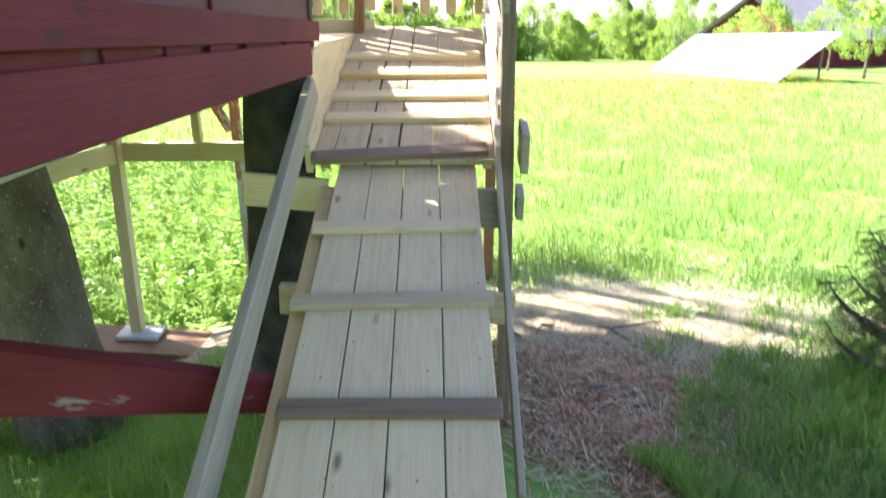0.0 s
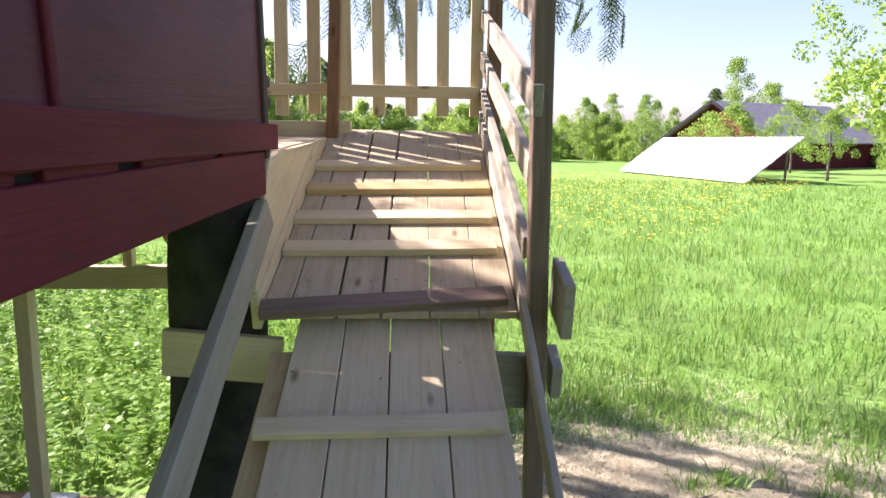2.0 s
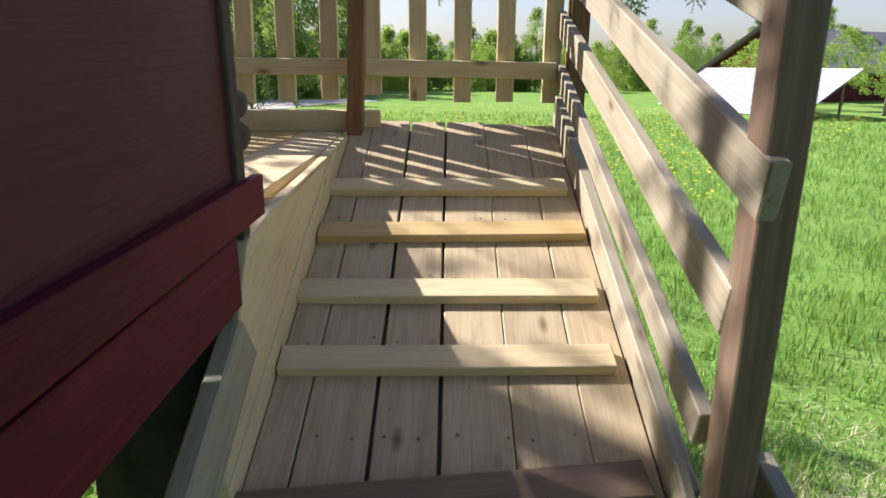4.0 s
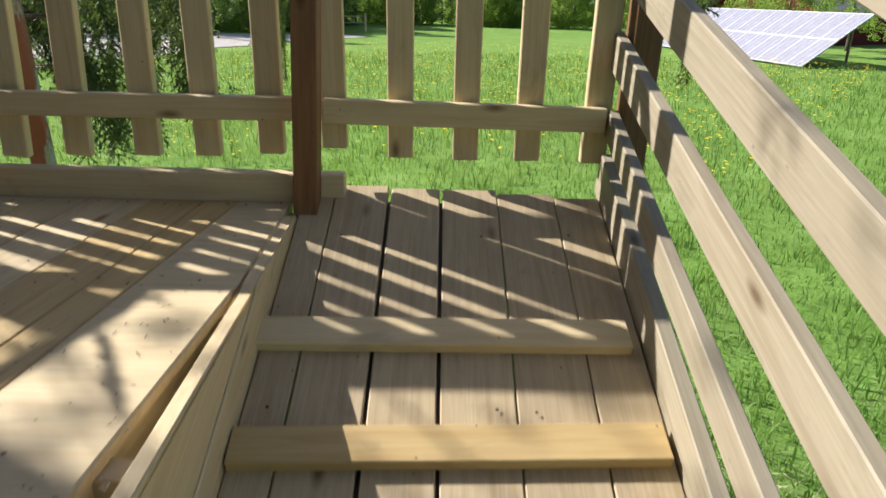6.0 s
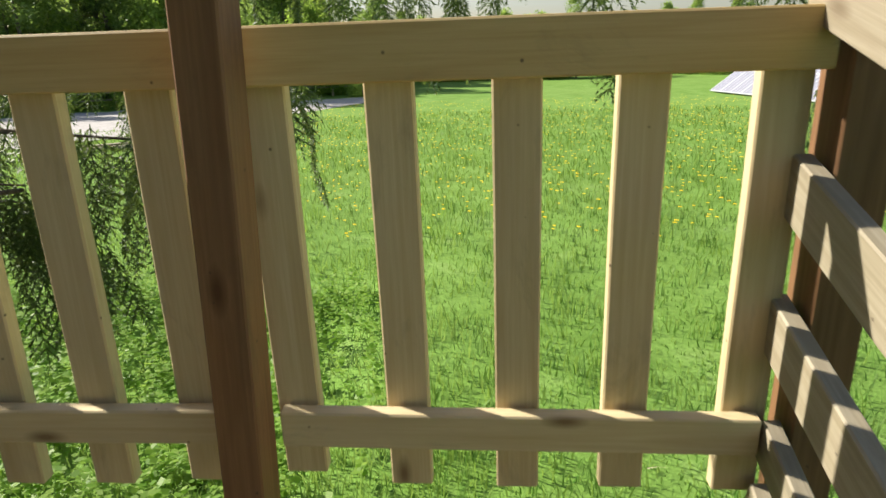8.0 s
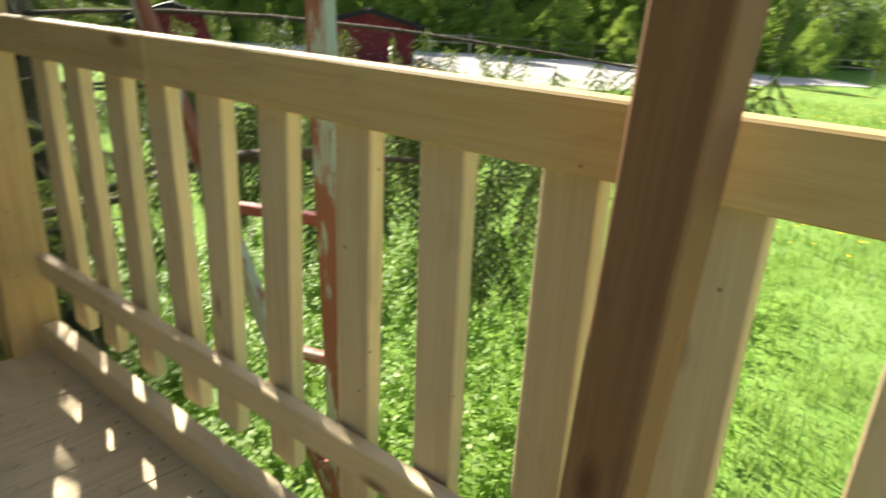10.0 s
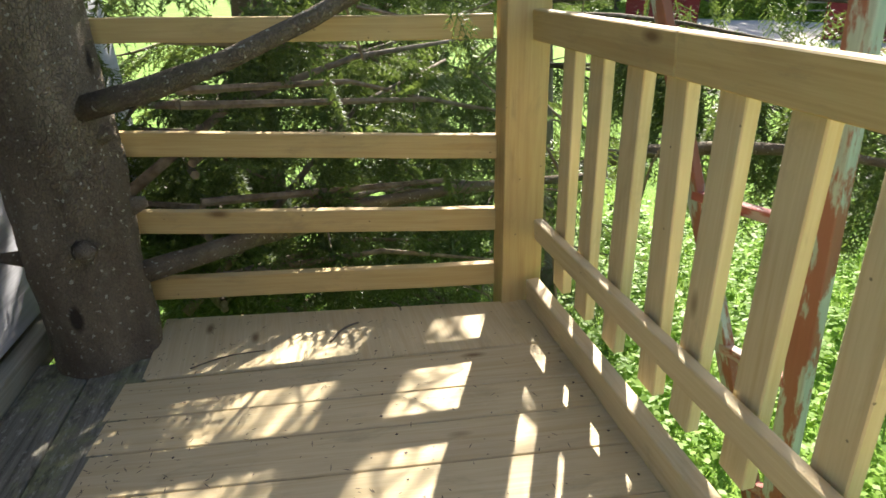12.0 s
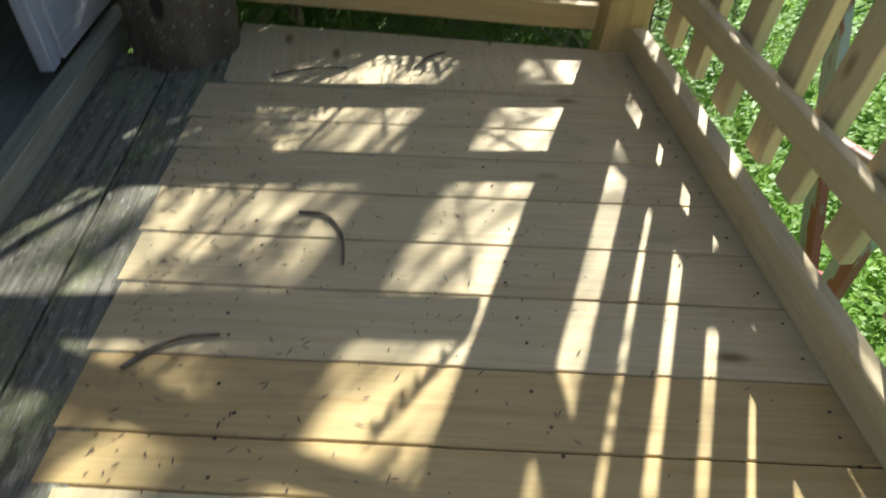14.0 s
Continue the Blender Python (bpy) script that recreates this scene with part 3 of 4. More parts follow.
def make_house():
    h = thing("playhouse", "dull red wooden playhouse raised on tree trunks", "house")
    board("trim", (-0.012, -1.335, 0.072), (-0.012, -6.2, 0.325), 0.092, 0.026, RED, h, (1, 0, 0))
    board("sill_beam", (-0.03, -1.53, -0.042), (-0.03, -6.2, 0.15), 0.148, 0.05, RED, h, (1, 0, 0))
    # added dark board whose colour stands for shade in gaps round the spacers
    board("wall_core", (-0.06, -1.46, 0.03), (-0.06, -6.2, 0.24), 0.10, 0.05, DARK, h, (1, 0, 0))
    for i in range(16):
        y = -1.72 - 0.30 * i + 0.06 * noise.noise(Vector((i * 1.7, 0, 0)))
        z = 0.0 - 0.045 * (y + 1.5)
        board("spacer", (-0.035, y, z + 0.02), (-0.035, y - 0.24 - 0.05 * noise.noise(Vector((i * 2.3, 4, 0))), z + 0.024), 0.075, 0.03, RED, h, (1, 0, 0), wave=0.006)
    for y0, y1 in ((-1.40, -2.79), (-2.805, -4.3), (-4.315, -6.2)):
        board("wall_panel", (-0.034, y0, 1.25), (-0.034, y1, 1.25), 2.3, 0.016, RED_PANEL, h, (1, 0, 0), wave=0.003)
    board("batten", (-0.022, -2.797, 0.19), (-0.022, -2.797, 2.35), 0.02, 0.012, RED, h, (1, 0, 0))
    board("corner_post", (-0.07, -1.43, 0.0), (-0.07, -1.43, 2.4), 0.11, 0.05, AGED_SHADED, h, (0, 1, 0))
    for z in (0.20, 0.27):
        part("peg", tube([(0, 0, 0), (0, 0.05, 0), (0, 0.10, 0.005)], [0.03, 0.034, 0.028], 10, 0.2), AGED_SHADED, h, m=Matrix.Translation((-0.05, -1.41, z)), smooth=True)
    # wall towards the deck, with its door standing open
    board("front_wall", (-0.1, -1.66, 1.25), (-0.5, -1.67, 1.25), 2.4, 0.05, RED_PANEL, h, (0, 1, 0))
    board("front_wall", (-1.62, -1.555, 1.26), (-3.4, -1.40, 1.26), 2.36, 0.03, WHITE, h, (0, 1, 0), "grey-white painted wall board")
    board("lintel", (-0.45, -1.67, 2.2), (-1.65, -1.70, 2.2), 0.5, 0.05, RED_PANEL, h, (0, 1, 0))
    board("casing", (-1.59, -1.575, 2.3), (-1.59, -1.575, 0.07), 0.055, 0.04, WHITE, h, (0, 1, 0))
    slab("house_floor", [(-3.4, -6.2), (-0.08, -6.2), (-0.08, -1.70), (-3.4, -1.46)], -0.06, -0.01, OLD_GREY, h)
    board("back_wall", (-0.06, -6.2, 1.2), (-3.4, -6.2, 1.2), 2.5, 0.05, DARK_WOOD, h, (0, 1, 0))
    board("side_wall", (-3.4, -1.44, 1.2), (-3.4, -6.2, 1.2), 2.5, 0.05, DARK_WOOD, h, (1, 0, 0))
    for s in (0, 1):
        x0, x1 = ((0.28, -1.72), (-3.7, -1.72))[s]
        board("roof", ((x0 + x1) / 2, -1.35, 2.86), ((x0 + x1) / 2, -6.4, 2.86), math.hypot(x1 - x0, 0.95), 0.05, ROOF, h, Vector((0.95 if s == 0 else -0.95, 0, abs(x1 - x0))))
    return h


make_porch()
make_house()


def make_props():
    t = thing("brace", "red painted brace with peeling paint under the ramp", "brace")
    bm = bmesh.new()
    # tapering plank that rises from the ramp's side to the house sill
    pts = [(0.0, 0.0), (0.55, 0.006), (1.15, 0.0), (1.15, -0.25), (0.9, -0.225), (0.55, -0.18), (0.25, -0.14), (0.0, -0.115)]
    f = bm.faces.new([bm.verts.new((x, -0.03, z)) for x, z in pts])
    r = bmesh.ops.extrude_face_region(bm, geom=[f])
    for v in r["geom"]:
        if isinstance(v, bmesh.types.BMVert):
            v.co.y = 0.03
    bmesh.ops.recalc_face_normals(bm, faces=bm.faces[:])
    bmesh.ops.bevel(bm, geom=bm.edges[:], offset=0.008, segments=2, affect="EDGES")
    rise = Vector((-0.866, -0.42, 0.40)).normalized()
    across = Vector((0, 0, 1)).cross(rise).normalized()
    m = Matrix((rise, across, rise.cross(across))).transposed().to_4x4()
    m.translation = (0.14, -2.91, -0.955)
    part("plank", bm, RED_WORN, t, m=m)
    k = thing("sloping_rail", "grey sawn rail sloping from the playhouse corner", "rail")
    board("rail", (-0.012, -1.55, -0.178), (0.0, -4.6, -1.578), 0.112, 0.045, PINE_GREY, k, (1, 0, 0.1), bevel=0.006)


make_props()


def make_trunk(name, label, points, radii, material, m=None, seed=0):
    ob = link(name, tube(points, radii, 28, 0.22, seed), material, m=m, smooth=True)
    return tagged(ob, label, "tree trunk")


make_trunk("dark_trunk", "tree trunk, coloured near black for deep shade, that carries the playhouse", [(-0.183 + 0.075 * (z + 0.2), -1.50, z) for z in (-2.5, -1.6, -1.2, -0.8, -0.4, -0.12)], (0.20, 0.175, 0.172, 0.170, 0.168, 0.166), BLACK, TILT, 3)


# ---- plants ----
def tris(name, verts, faces, material, parent=None, label="", m=None):
    """One mesh of triangles from arrays, made quickly."""
    verts = np.ascontiguousarray(verts, np.float32).reshape(-1, 3)
    faces = np.ascontiguousarray(faces, np.int32).reshape(-1, 3)
    me = bpy.data.meshes.new(name)
    me.vertices.add(len(verts))
    me.vertices.foreach_set("co", verts.ravel())
    me.loops.add(faces.size)
    me.loops.foreach_set("vertex_index", faces.ravel())
    me.polygons.add(len(faces))
    me.polygons.foreach_set("loop_start", np.arange(0, faces.size, 3, dtype=np.int32))
    me.update(calc_edges=True)
    me.materials.append(material)
    ob = new(name, me)
    if parent:
        ob.parent = parent
    if m is not None:
        ob.matrix_basis = m
    if label:
        ob["label"] = label
    return ob




def spread(template, tf, mats):
    """Repeats a template of triangles by many 4 x 4 matrices."""
    v = np.einsum("nij,vj->nvi", mats[:, :3, :3], template) + mats[:, None, :3, 3]
    f = tf[None] + (np.arange(len(mats)) * len(template))[:, None, None]
    return v.reshape(-1, 3), f.reshape(-1, 3)


def basis_of(d, up, size, origin):
    """Frames with their x along d."""
    d = d / np.linalg.norm(d, axis=1, keepdims=True)
    y = np.cross(up, d)
    y /= np.linalg.norm(y, axis=1, keepdims=True) + 1e-9
    z = np.cross(d, y)
    m = np.zeros((len(d), 4, 4))
    m[:, :3, 0], m[:, :3, 1], m[:, :3, 2] = d * size[:, None], y * size[:, None], z * size[:, None]
    m[:, :3, 3] = origin
    m[:, 3, 3] = 1
    return m


def needle_spray(needles=20, subs=6):
    """A twig one unit long along x with side twigs, all set with needles."""
    v, f = [], []
    def twig(a, b, k, r):
        a, b = np.array(a), np.array(b)
        d = b - a
        n = np.array([-d[1], d[0], 0.0])
        n /= np.linalg.norm(n) + 1e-9
        i = len(v)
        v.extend([a - n * r, a + n * r, b])
        f.append((i, i + 1, i + 2))
        for j in range(k):
            t = (j + r_.random()) / k
            p = a + d * t
            w = r_.normal(size=3)
            w -= d * (w @ d) / (d @ d)
            w /= np.linalg.norm(w)
            tip = p + (w * 0.8 + d / np.linalg.norm(d) * 0.6) * 0.075
            side = np.cross(w, d)
            side /= np.linalg.norm(side)
            i = len(v)
            v.extend([p - side * 0.0125, p + side * 0.0125, tip])
            f.append((i, i + 1, i + 2))
    r_ = np.random.default_rng(3)
    twig((0, 0, 0), (1, 0, 0), needles * 2, 0.012)
    for s in range(subs):
        x = 0.08 + 0.75 * s / subs
        for side in (-1, 1):
            ln = 0.42 * (1 - 0.6 * x) * (0.8 + 0.4 * r_.random())
            twig((x, 0, 0), (x + ln * 0.75, side * ln * 0.7, -0.1 * ln), needles, 0.009)
    return np.array(v), np.array(f)


SPRAY_V, SPRAY_F = needle_spray()


def make_spruce(name, label, height, reach, low, branches, seed, sprays=11, base=0.16, droop=0.5, twig_len=0.42, dense=1.0, trunk=True, m=None):
    """A spruce: a tapered trunk, drooping limbs, hanging needled twigs."""
    r = np.random.default_rng(seed)
    tree = thing(name, label, "tree", m=m)
    if trunk:
        zs = np.linspace(-0.1, height, 14)
        part("trunk", tube([(0.05 * math.sin(z), 0.04 * math.cos(z * 1.3), z) for z in zs], [max(0.012, base * (1 - 0.96 * z / height)) for z in zs], 14, 0.15, seed), BARK, tree, smooth=True)
    d, o, size = [], [], []
    limb_v, limb_f = [], []
    for i in range(branches):
        h = low + (height * 0.97 - low) * ((i + r.random() * 0.7) / branches) ** 0.9
        ln = reach * (1 - (h / height) ** 1.3) * (0.75 + 0.4 * r.random()) + 0.15
        a = i * 2.4 + r.random() * 0.8
        way = np.array([math.cos(a), math.sin(a), 0.0])
        n = max(4, int(sprays * ln / reach * dense))
        pts = []
        for k in range(9):
            t = k / 8
            pts.append(np.array([0, 0, h]) + way * ln * t + np.array([0, 0, ln * (0.12 * t - droop * t ** 1.8 + 0.22 * t ** 4)]))
        pts = np.array(pts)
        side = np.array([-way[1], way[0], 0])
        rad = np.linspace(0.03, 0.004, 9) * (0.5 + ln / reach * 0.6)
        i0 = len(limb_v)
        for k in range(9):
            for q in ((1, 0), (-0.5, 0.87), (-0.5, -0.87)):
                limb_v.append(pts[k] + side * rad[k] * q[0] + np.array([0, 0, rad[k] * q[1]]))
        for k in range(8):
            for q in range(3):
                a0, a1 = i0 + k * 3 + q, i0 + k * 3 + (q + 1) % 3
                limb_f += [(a0, a1, a1 + 3), (a0, a1 + 3, a0 + 3)]
        for k in range(n):
            t = 0.18 + 0.82 * (k + r.random() * 0.5) / n
            j = min(7, int(t * 8))
            p = pts[j] + (pts[j + 1] - pts[j]) * (t * 8 - j)
            for sgn in (-1, 1):
                w = way * (0.35 + 0.3 * r.random()) + side * sgn * (0.5 + 0.4 * r.random()) + np.array([0, 0, -0.35 - 0.75 * r.random()])
                d.append(w)
                o.append(p)
                size.append(twig_len * (1.15 - 0.5 * t) * (0.7 + 0.6 * r.random()))
        d.append(way + np.array([0, 0, -0.2]))
        o.append(pts[-1] - way * 0.05)
        size.append(twig_len * 0.8)
    d, o, size = np.array(d), np.array(o), np.array(size)
    up = np.array([0, 0, 1.0]) + r.normal(size=(len(d), 3)) * 0.25
    v, f = spread(SPRAY_V, SPRAY_F, basis_of(d, up, size, o))
    tris("crown", v, f, NEEDLE, tree)
    tagged(tris("branching", np.array(limb_v), np.array(limb_f), BARK, tree), kind="stuff")
    return tree


def leaf_clump(n, seed, flat=0.6):
    """A unit ball of leaf-shaped pairs of triangles."""
    r = np.random.default_rng(seed)
    c = r.normal(size=(n, 3))
    c *= (r.random((n, 1)) ** 0.33) / np.linalg.norm(c, axis=1, keepdims=True)
    a = r.normal(size=(n, 3))
    a /= np.linalg.norm(a, axis=1, keepdims=True)
    b = np.cross(a, r.normal(size=(n, 3)))
    b /= np.linalg.norm(b, axis=1, keepdims=True)
    s = 0.16 * (0.6 + 0.8 * r.random((n, 1)))
    v = np.stack([c - a * s, c + b * s * flat, c + a * s, c - b * s * flat], 1)
    f = np.array([(0, 1, 2), (0, 2, 3)])[None] + (np.arange(n) * 4)[:, None, None]
    return v.reshape(-1, 3), f.reshape(-1, 3)


CLUMP_V, CLUMP_F = leaf_clump(90, 2)


def make_leaf_tree(name, label, height, width, seed, clumps=60, stem=0.35, leaf=LEAF_DARK, base=0.12, fine=1.0, m=None, group=""):
    """A broad-leaved tree: trunk, limbs, and a crown of many leaf clumps."""
    r = np.random.default_rng(seed)
    tree = thing(name, label, "tree", group, m=m)
    zs = np.linspace(-0.1, height * 0.8, 8)
    part("trunk", tube([(0.06 * height * 0.1 * math.sin(z + seed), 0, z) for z in zs], [max(0.02, base * (1 - 0.9 * z / height)) for z in zs], 9, 0.1, seed), BARK, tree, smooth=True)
    mats = []
    for i in range(clumps):
        t = r.random()
        z = height * (stem + (1 - stem) * t)
        rad = width * (math.sin(math.pi * min(1, 0.12 + 0.88 * t) ** 0.75) * 0.9 + 0.12) * math.sqrt(r.random())
        a = r.random() * 6.283
        s = (0.10 + 0.10 * r.random()) * width * 1.6 * fine
        q = Matrix.LocRotScale((rad * math.cos(a), rad * math.sin(a), z), Euler(r.random(3) * 6.28), (s, s, s * 0.75))
        mats.append(np.array(q))
    v, f = spread(CLUMP_V, CLUMP_F, np.array(mats))
    tris("crown", v, f, leaf, tree)
    return tree


def at_ground(x, y, turn=0.0, size=1.0, sink=0.0):
    return pose(x, y, ground_height(x, y) - sink, 0, 0, turn) @ Matrix.Diagonal((size, size, size, 1))


# the spruce that grows at the corner of the deck
def make_deck_spruce():
    tree = thing("spruce", "old spruce with lichened trunk growing up through the deck corner", "tree")
    zs = (-2.65, -1.7, -1.0, -0.5, -0.1, 0.1, 0.3, 0.55, 0.8, 1.1, 1.6, 2.4, 3.6, 5.0, 7.5)
    xs = [-1.84 - 0.05 * z for z in zs]
    ys = [-1.27 + 0.015 * z for z in zs]
    rs = (0.36, 0.27, 0.225, 0.182, 0.160, 0.154, 0.154, 0.156, 0.160, 0.164, 0.168, 0.165, 0.15, 0.12, 0.06)
    bm = tube(list(zip(xs, ys, zs)), rs, 40, 0.25, 9)
    bmesh.ops.subdivide_edges(bm, edges=[e for e in bm.edges if abs(e.verts[0].co.z - e.verts[1].co.z) > 0.02], cuts=4)
    for v in bm.verts:
        c = Vector((-1.84 - 0.05 * v.co.z, -1.27 + 0.015 * v.co.z, v.co.z))
        n = (v.co - c)
        v.co += n * (0.05 * noise.noise(v.co * 9) + 0.03 * noise.noise(v.co * 23))
    part("trunk", bm, BARK, tree, smooth=True)
    def limb(points, r0, r1, mat=BARK):
        n = len(points)
        part("limb", tube(points, [r0 + (r1 - r0) * i / (n - 1) for i in range(n)], 10, 0.3, r0 * 100), mat, tree, smooth=True)
    limb([(-1.80, -1.16, 0.76), (-1.72, -0.98, 0.80), (-1.72, -0.75, 0.86), (-1.74, -0.5, 0.95), (-1.78, -0.2, 1.08), (-1.8, 0.2, 1.2), (-1.8, 0.7, 1.25)], 0.037, 0.014)
    limb([(-1.86, -1.14, 0.23), (-1.94, -0.98, 0.232), (-2.1, -0.77, 0.21), (-2.18, -0.6, 0.19), (-2.35, -0.35, 0.185), (-2.5, 0.1, 0.15), (-2.6, 0.8, 0.08)], 0.04, 0.018)
    limb([(-2.2, -1.1, -0.1), (-2.4, -0.7, 0.22), (-2.8, -0.3, 0.5), (-3.2, 0.2, 0.6)], 0.018, 0.006, TWIG)
    limb([(-2.1, -1.2, 0.4), (-2.5, -0.8, 0.62), (-2.7, -0.3, 0.72), (-3.0, 0.3, 0.72)], 0.02, 0.008, TWIG)
    for a, z, ln in ((200, 0.62, 0.10), (225, 0.42, 0.12), (262, 0.30, 0.09), (20, 0.36, 0.06), (70, 0.66, 0.05), (340, 0.95, 0.07), (100, 0.42, 0.06)):
        w = Vector((math.cos(radians(a)), math.sin(radians(a)), 0.15))
        c = Vector((-1.84 - 0.05 * z, -1.27, z)) + w * 0.148
        limb([c, c + w * ln * 0.5, c + w * ln], 0.034, 0.016)
    # hanging twigs on limbs beyond the slats and above the deck
    r = np.random.default_rng(21)
    d, o, size = [], [], []
    def hang(a, b, n, sz, fall=0.8):
        a, b = np.array(a), np.array(b)
        for i in range(n):
            t = r.random()
            o.append(a + (b - a) * t + r.normal(size=3) * 0.10)
            w = r.normal(size=3) * 0.55 + np.array([-0.1, 0.15, -fall])
            d.append(w)
            size.append(sz * (0.6 + 0.8 * r.random()))
    for i in range(24):
        z = -0.25 + 1.5 * r.random()
        a = math.radians(95 + 130 * r.random())
        ln = 0.9 + 1.3 * r.random()
        p = np.array([-2.15, -0.95, z])
        q = p + np.array([math.cos(a) * ln, math.sin(a) * ln * 1.1, -0.25 * ln])
        part("limb", tube([tuple(p), tuple((p + q) / 2 + np.array([0, 0, 0.08])), tuple(q)], [0.016, 0.011, 0.004], 6), TWIG, tree)
        hang(p + (q - p) * 0.15, q, 30, 0.30)
    hang((-1.76, -0.42, 0.97), (-1.8, 0.7, 1.25), 10, 0.20, 0.9)
    # high limbs above the view, their number set by the shade they cast
    for i in range(16):
        a = math.radians(5 + 150 * r.random())
        z = 2.3 + 2.6 * r.random()
        ln = 1.2 + 1.3 * r.random()
        p = np.array([-2.1, -1.45, z])
        q = p + np.array([math.cos(a) * ln, math.sin(a) * ln, -0.3 * ln])
        part("limb", tube([tuple(p), tuple((p + q) / 2 + np.array([0, 0, 0.1])), tuple(q)], [0.022, 0.014, 0.004], 6), BARK, tree)
        hang(p + (q - p) * 0.2, q, 11, 0.30)
    # unseen airy limbs added towards the sun, so their shade dapples deck and ramp
    for i in range(30):
        p = np.array([-2.05, -1.2, 2.9 + 0.9 * r.random()])
        q = np.array([-5.9 + 2.9 * r.random(), -0.5 + 2.6 * r.random(), 2.2 + 1.3 * r.random()])
        part("limb", tube([tuple(p), tuple((p + q) / 2 + np.array([0, 0, 0.12])), tuple(q)], [0.018, 0.012, 0.004], 6), BARK, tree)
        k = len(o)
        hang(p + (q - p) * 0.5, q, 17, 0.17, 0.4)
        for j in range(k, len(o)):
            o[j] += r.normal(size=3) * 0.13
    # fine outer twigs beyond the slats, added to break up sun patches on the deck
    for i in range(14):
        p = np.array([-3.3, -0.3 + 0.6 * r.random(), 2.2 + 0.5 * r.random()])
        q = np.array([-3.7 - 0.9 * r.random(), 0.3 + 1.5 * r.random(), 1.2 + 1.2 * r.random()])
        part("limb", tube([tuple(p), tuple((p + q) / 2 + np.array([0, 0, 0.1])), tuple(q)], [0.010, 0.007, 0.003], 6), BARK, tree)
        hang(p + (q - p) * 0.25, q, 13, 0.14, 0.6)
    for i in range(46):
        p = np.array([-2.25 - 1.1 * r.random(), -1.0 + 1.9 * r.random(), -0.5 + 1.9 * r.random()])
        w = r.normal(size=3) * np.array([0.6, 0.9, 0.5])
        w *= (0.25 + 0.4 * r.random()) / np.linalg.norm(w)
        bend = r.normal(size=3) * 0.04
        part("dead_twig", tube([tuple(p), tuple(p + w * 0.5 + bend), tuple(p + w)], [0.007, 0.005, 0.002], 5), TWIG, tree)
    d, o, size = np.array(d), np.array(o), np.array(size)
    v, f = spread(SPRAY_V, SPRAY_F, basis_of(d, np.array([0, 0, 1.0]) + r.normal(size=(len(d), 3)) * 0.3, size, o))
    tris("crown", v, f, NEEDLE, tree)
    return tree


make_deck_spruce()
make_spruce("spruce", "tall dark spruce with drooping branches beyond the deck end", 8.6, 1.6, 0.3, 66, 4, 11, 0.16, m=at_ground(-4.35, -0.8))
make_spruce("spruce", "dense young spruce behind the deck", 5.4, 1.6, 0.2, 50, 6, 9, 0.12, m=at_ground(-6.2, 1.6))
def make_hanging_branches():
    """Long limbs of the fence spruce that droop over the meadow side."""
    tree = thing("spruce", "slender spruce whose long limbs hang past the fence", "tree")
    r = np.random.default_rng(77)
    root = np.array([-5.2, 1.45, 0.0])
    part("trunk", tube([(-5.2, 1.45, z) for z in (-2.4, -1, 0, 1.5, 3, 5, 7)], [0.16, 0.15, 0.14, 0.12, 0.10, 0.06, 0.02], 12, 0.15, 4), BARK, tree, smooth=True)
    part("limb", tube([(-5.2, 1.45, -0.55), (-4.1, 1.25, -0.38), (-2.86, 1.2, 0.08), (-2.2, 1.18, 0.27), (-1.75, 1.2, 0.36), (-1.2, 1.3, 0.40)], [0.05, 0.045, 0.036, 0.028, 0.02, 0.008], 9, 0.25, 5), BARK, tree, smooth=True)
    d, o, size = [], [], []
    for tip, z0, n, fall, sz in (((2.3, 2.4, 1.25), 2.6, 60, 1.3, 0.30), ((0.6, 2.5, 1.15), 2.2, 44, 1.3, 0.28), ((1.65, 0.95, 0.85), 2.3, 20, 1.4, 0.26), ((-0.85, 1.65, 0.50), 0.5, 46, 1.3, 0.34), ((-1.3, 1.8, 0.2), 0.2, 36, 1.2, 0.34), ((-0.72, 1.35, 0.55), 0.6, 40, 1.4, 0.3), ((-1.3, 1.45, 0.38), 0.2, 36, 1.3, 0.32), ((-0.4, 2.2, 0.65), 0.7, 30, 1.3, 0.3)):
        a, b = root + np.array([0, 0, z0]), np.array(tip)
        pts = [a + (b - a) * t + np.array([0, 0, (0.3 if z0 > 1 else 0.12) * math.sin(math.pi * t)]) for t in np.linspace(0, 1, 7)]
        part("limb", tube([tuple(p) for p in pts], np.linspace(0.018, 0.004, 7), 7, 0.2, z0), BARK, tree)
        for i in range(n):
            t = 1 - 0.72 * r.random() ** 1.4
            p = pts[min(5, int(t * 6))] * (1 - (t * 6 - min(5, int(t * 6)))) + pts[min(5, int(t * 6)) + 1] * (t * 6 - min(5, int(t * 6)))
            down = np.array([0.25 * r.normal(), 0.25 * r.normal(), -fall])
            for k in range(1 + int(3 * r.random())):
                o.append(p + down * 0.16 * k + r.normal(size=3) * 0.03)
                d.append(down + r.normal(size=3) * 0.2)
                size.append(sz * (0.7 + 0.6 * r.random()))
    d, o, size = np.array(d), np.array(o), np.array(size)
    v, f = spread(SPRAY_V, SPRAY_F, basis_of(d, r.normal(size=(len(d), 3)) + np.array([0.3, 0, 0]), size, o))
    tris("crown", v, f, NEEDLE, tree)


make_hanging_branches()
make_spruce("spruce", "dense low spruce close behind the deck slats", 4.6, 1.5, 0.1, 66, 15, 11, 0.09, m=at_ground(-5.4, 0.2))
make_spruce("spruce", "shaded spruce beside the playhouse", 8.0, 1.9, 0.4, 50, 9, 9, 0.16, m=at_ground(-5.2, -3.6))
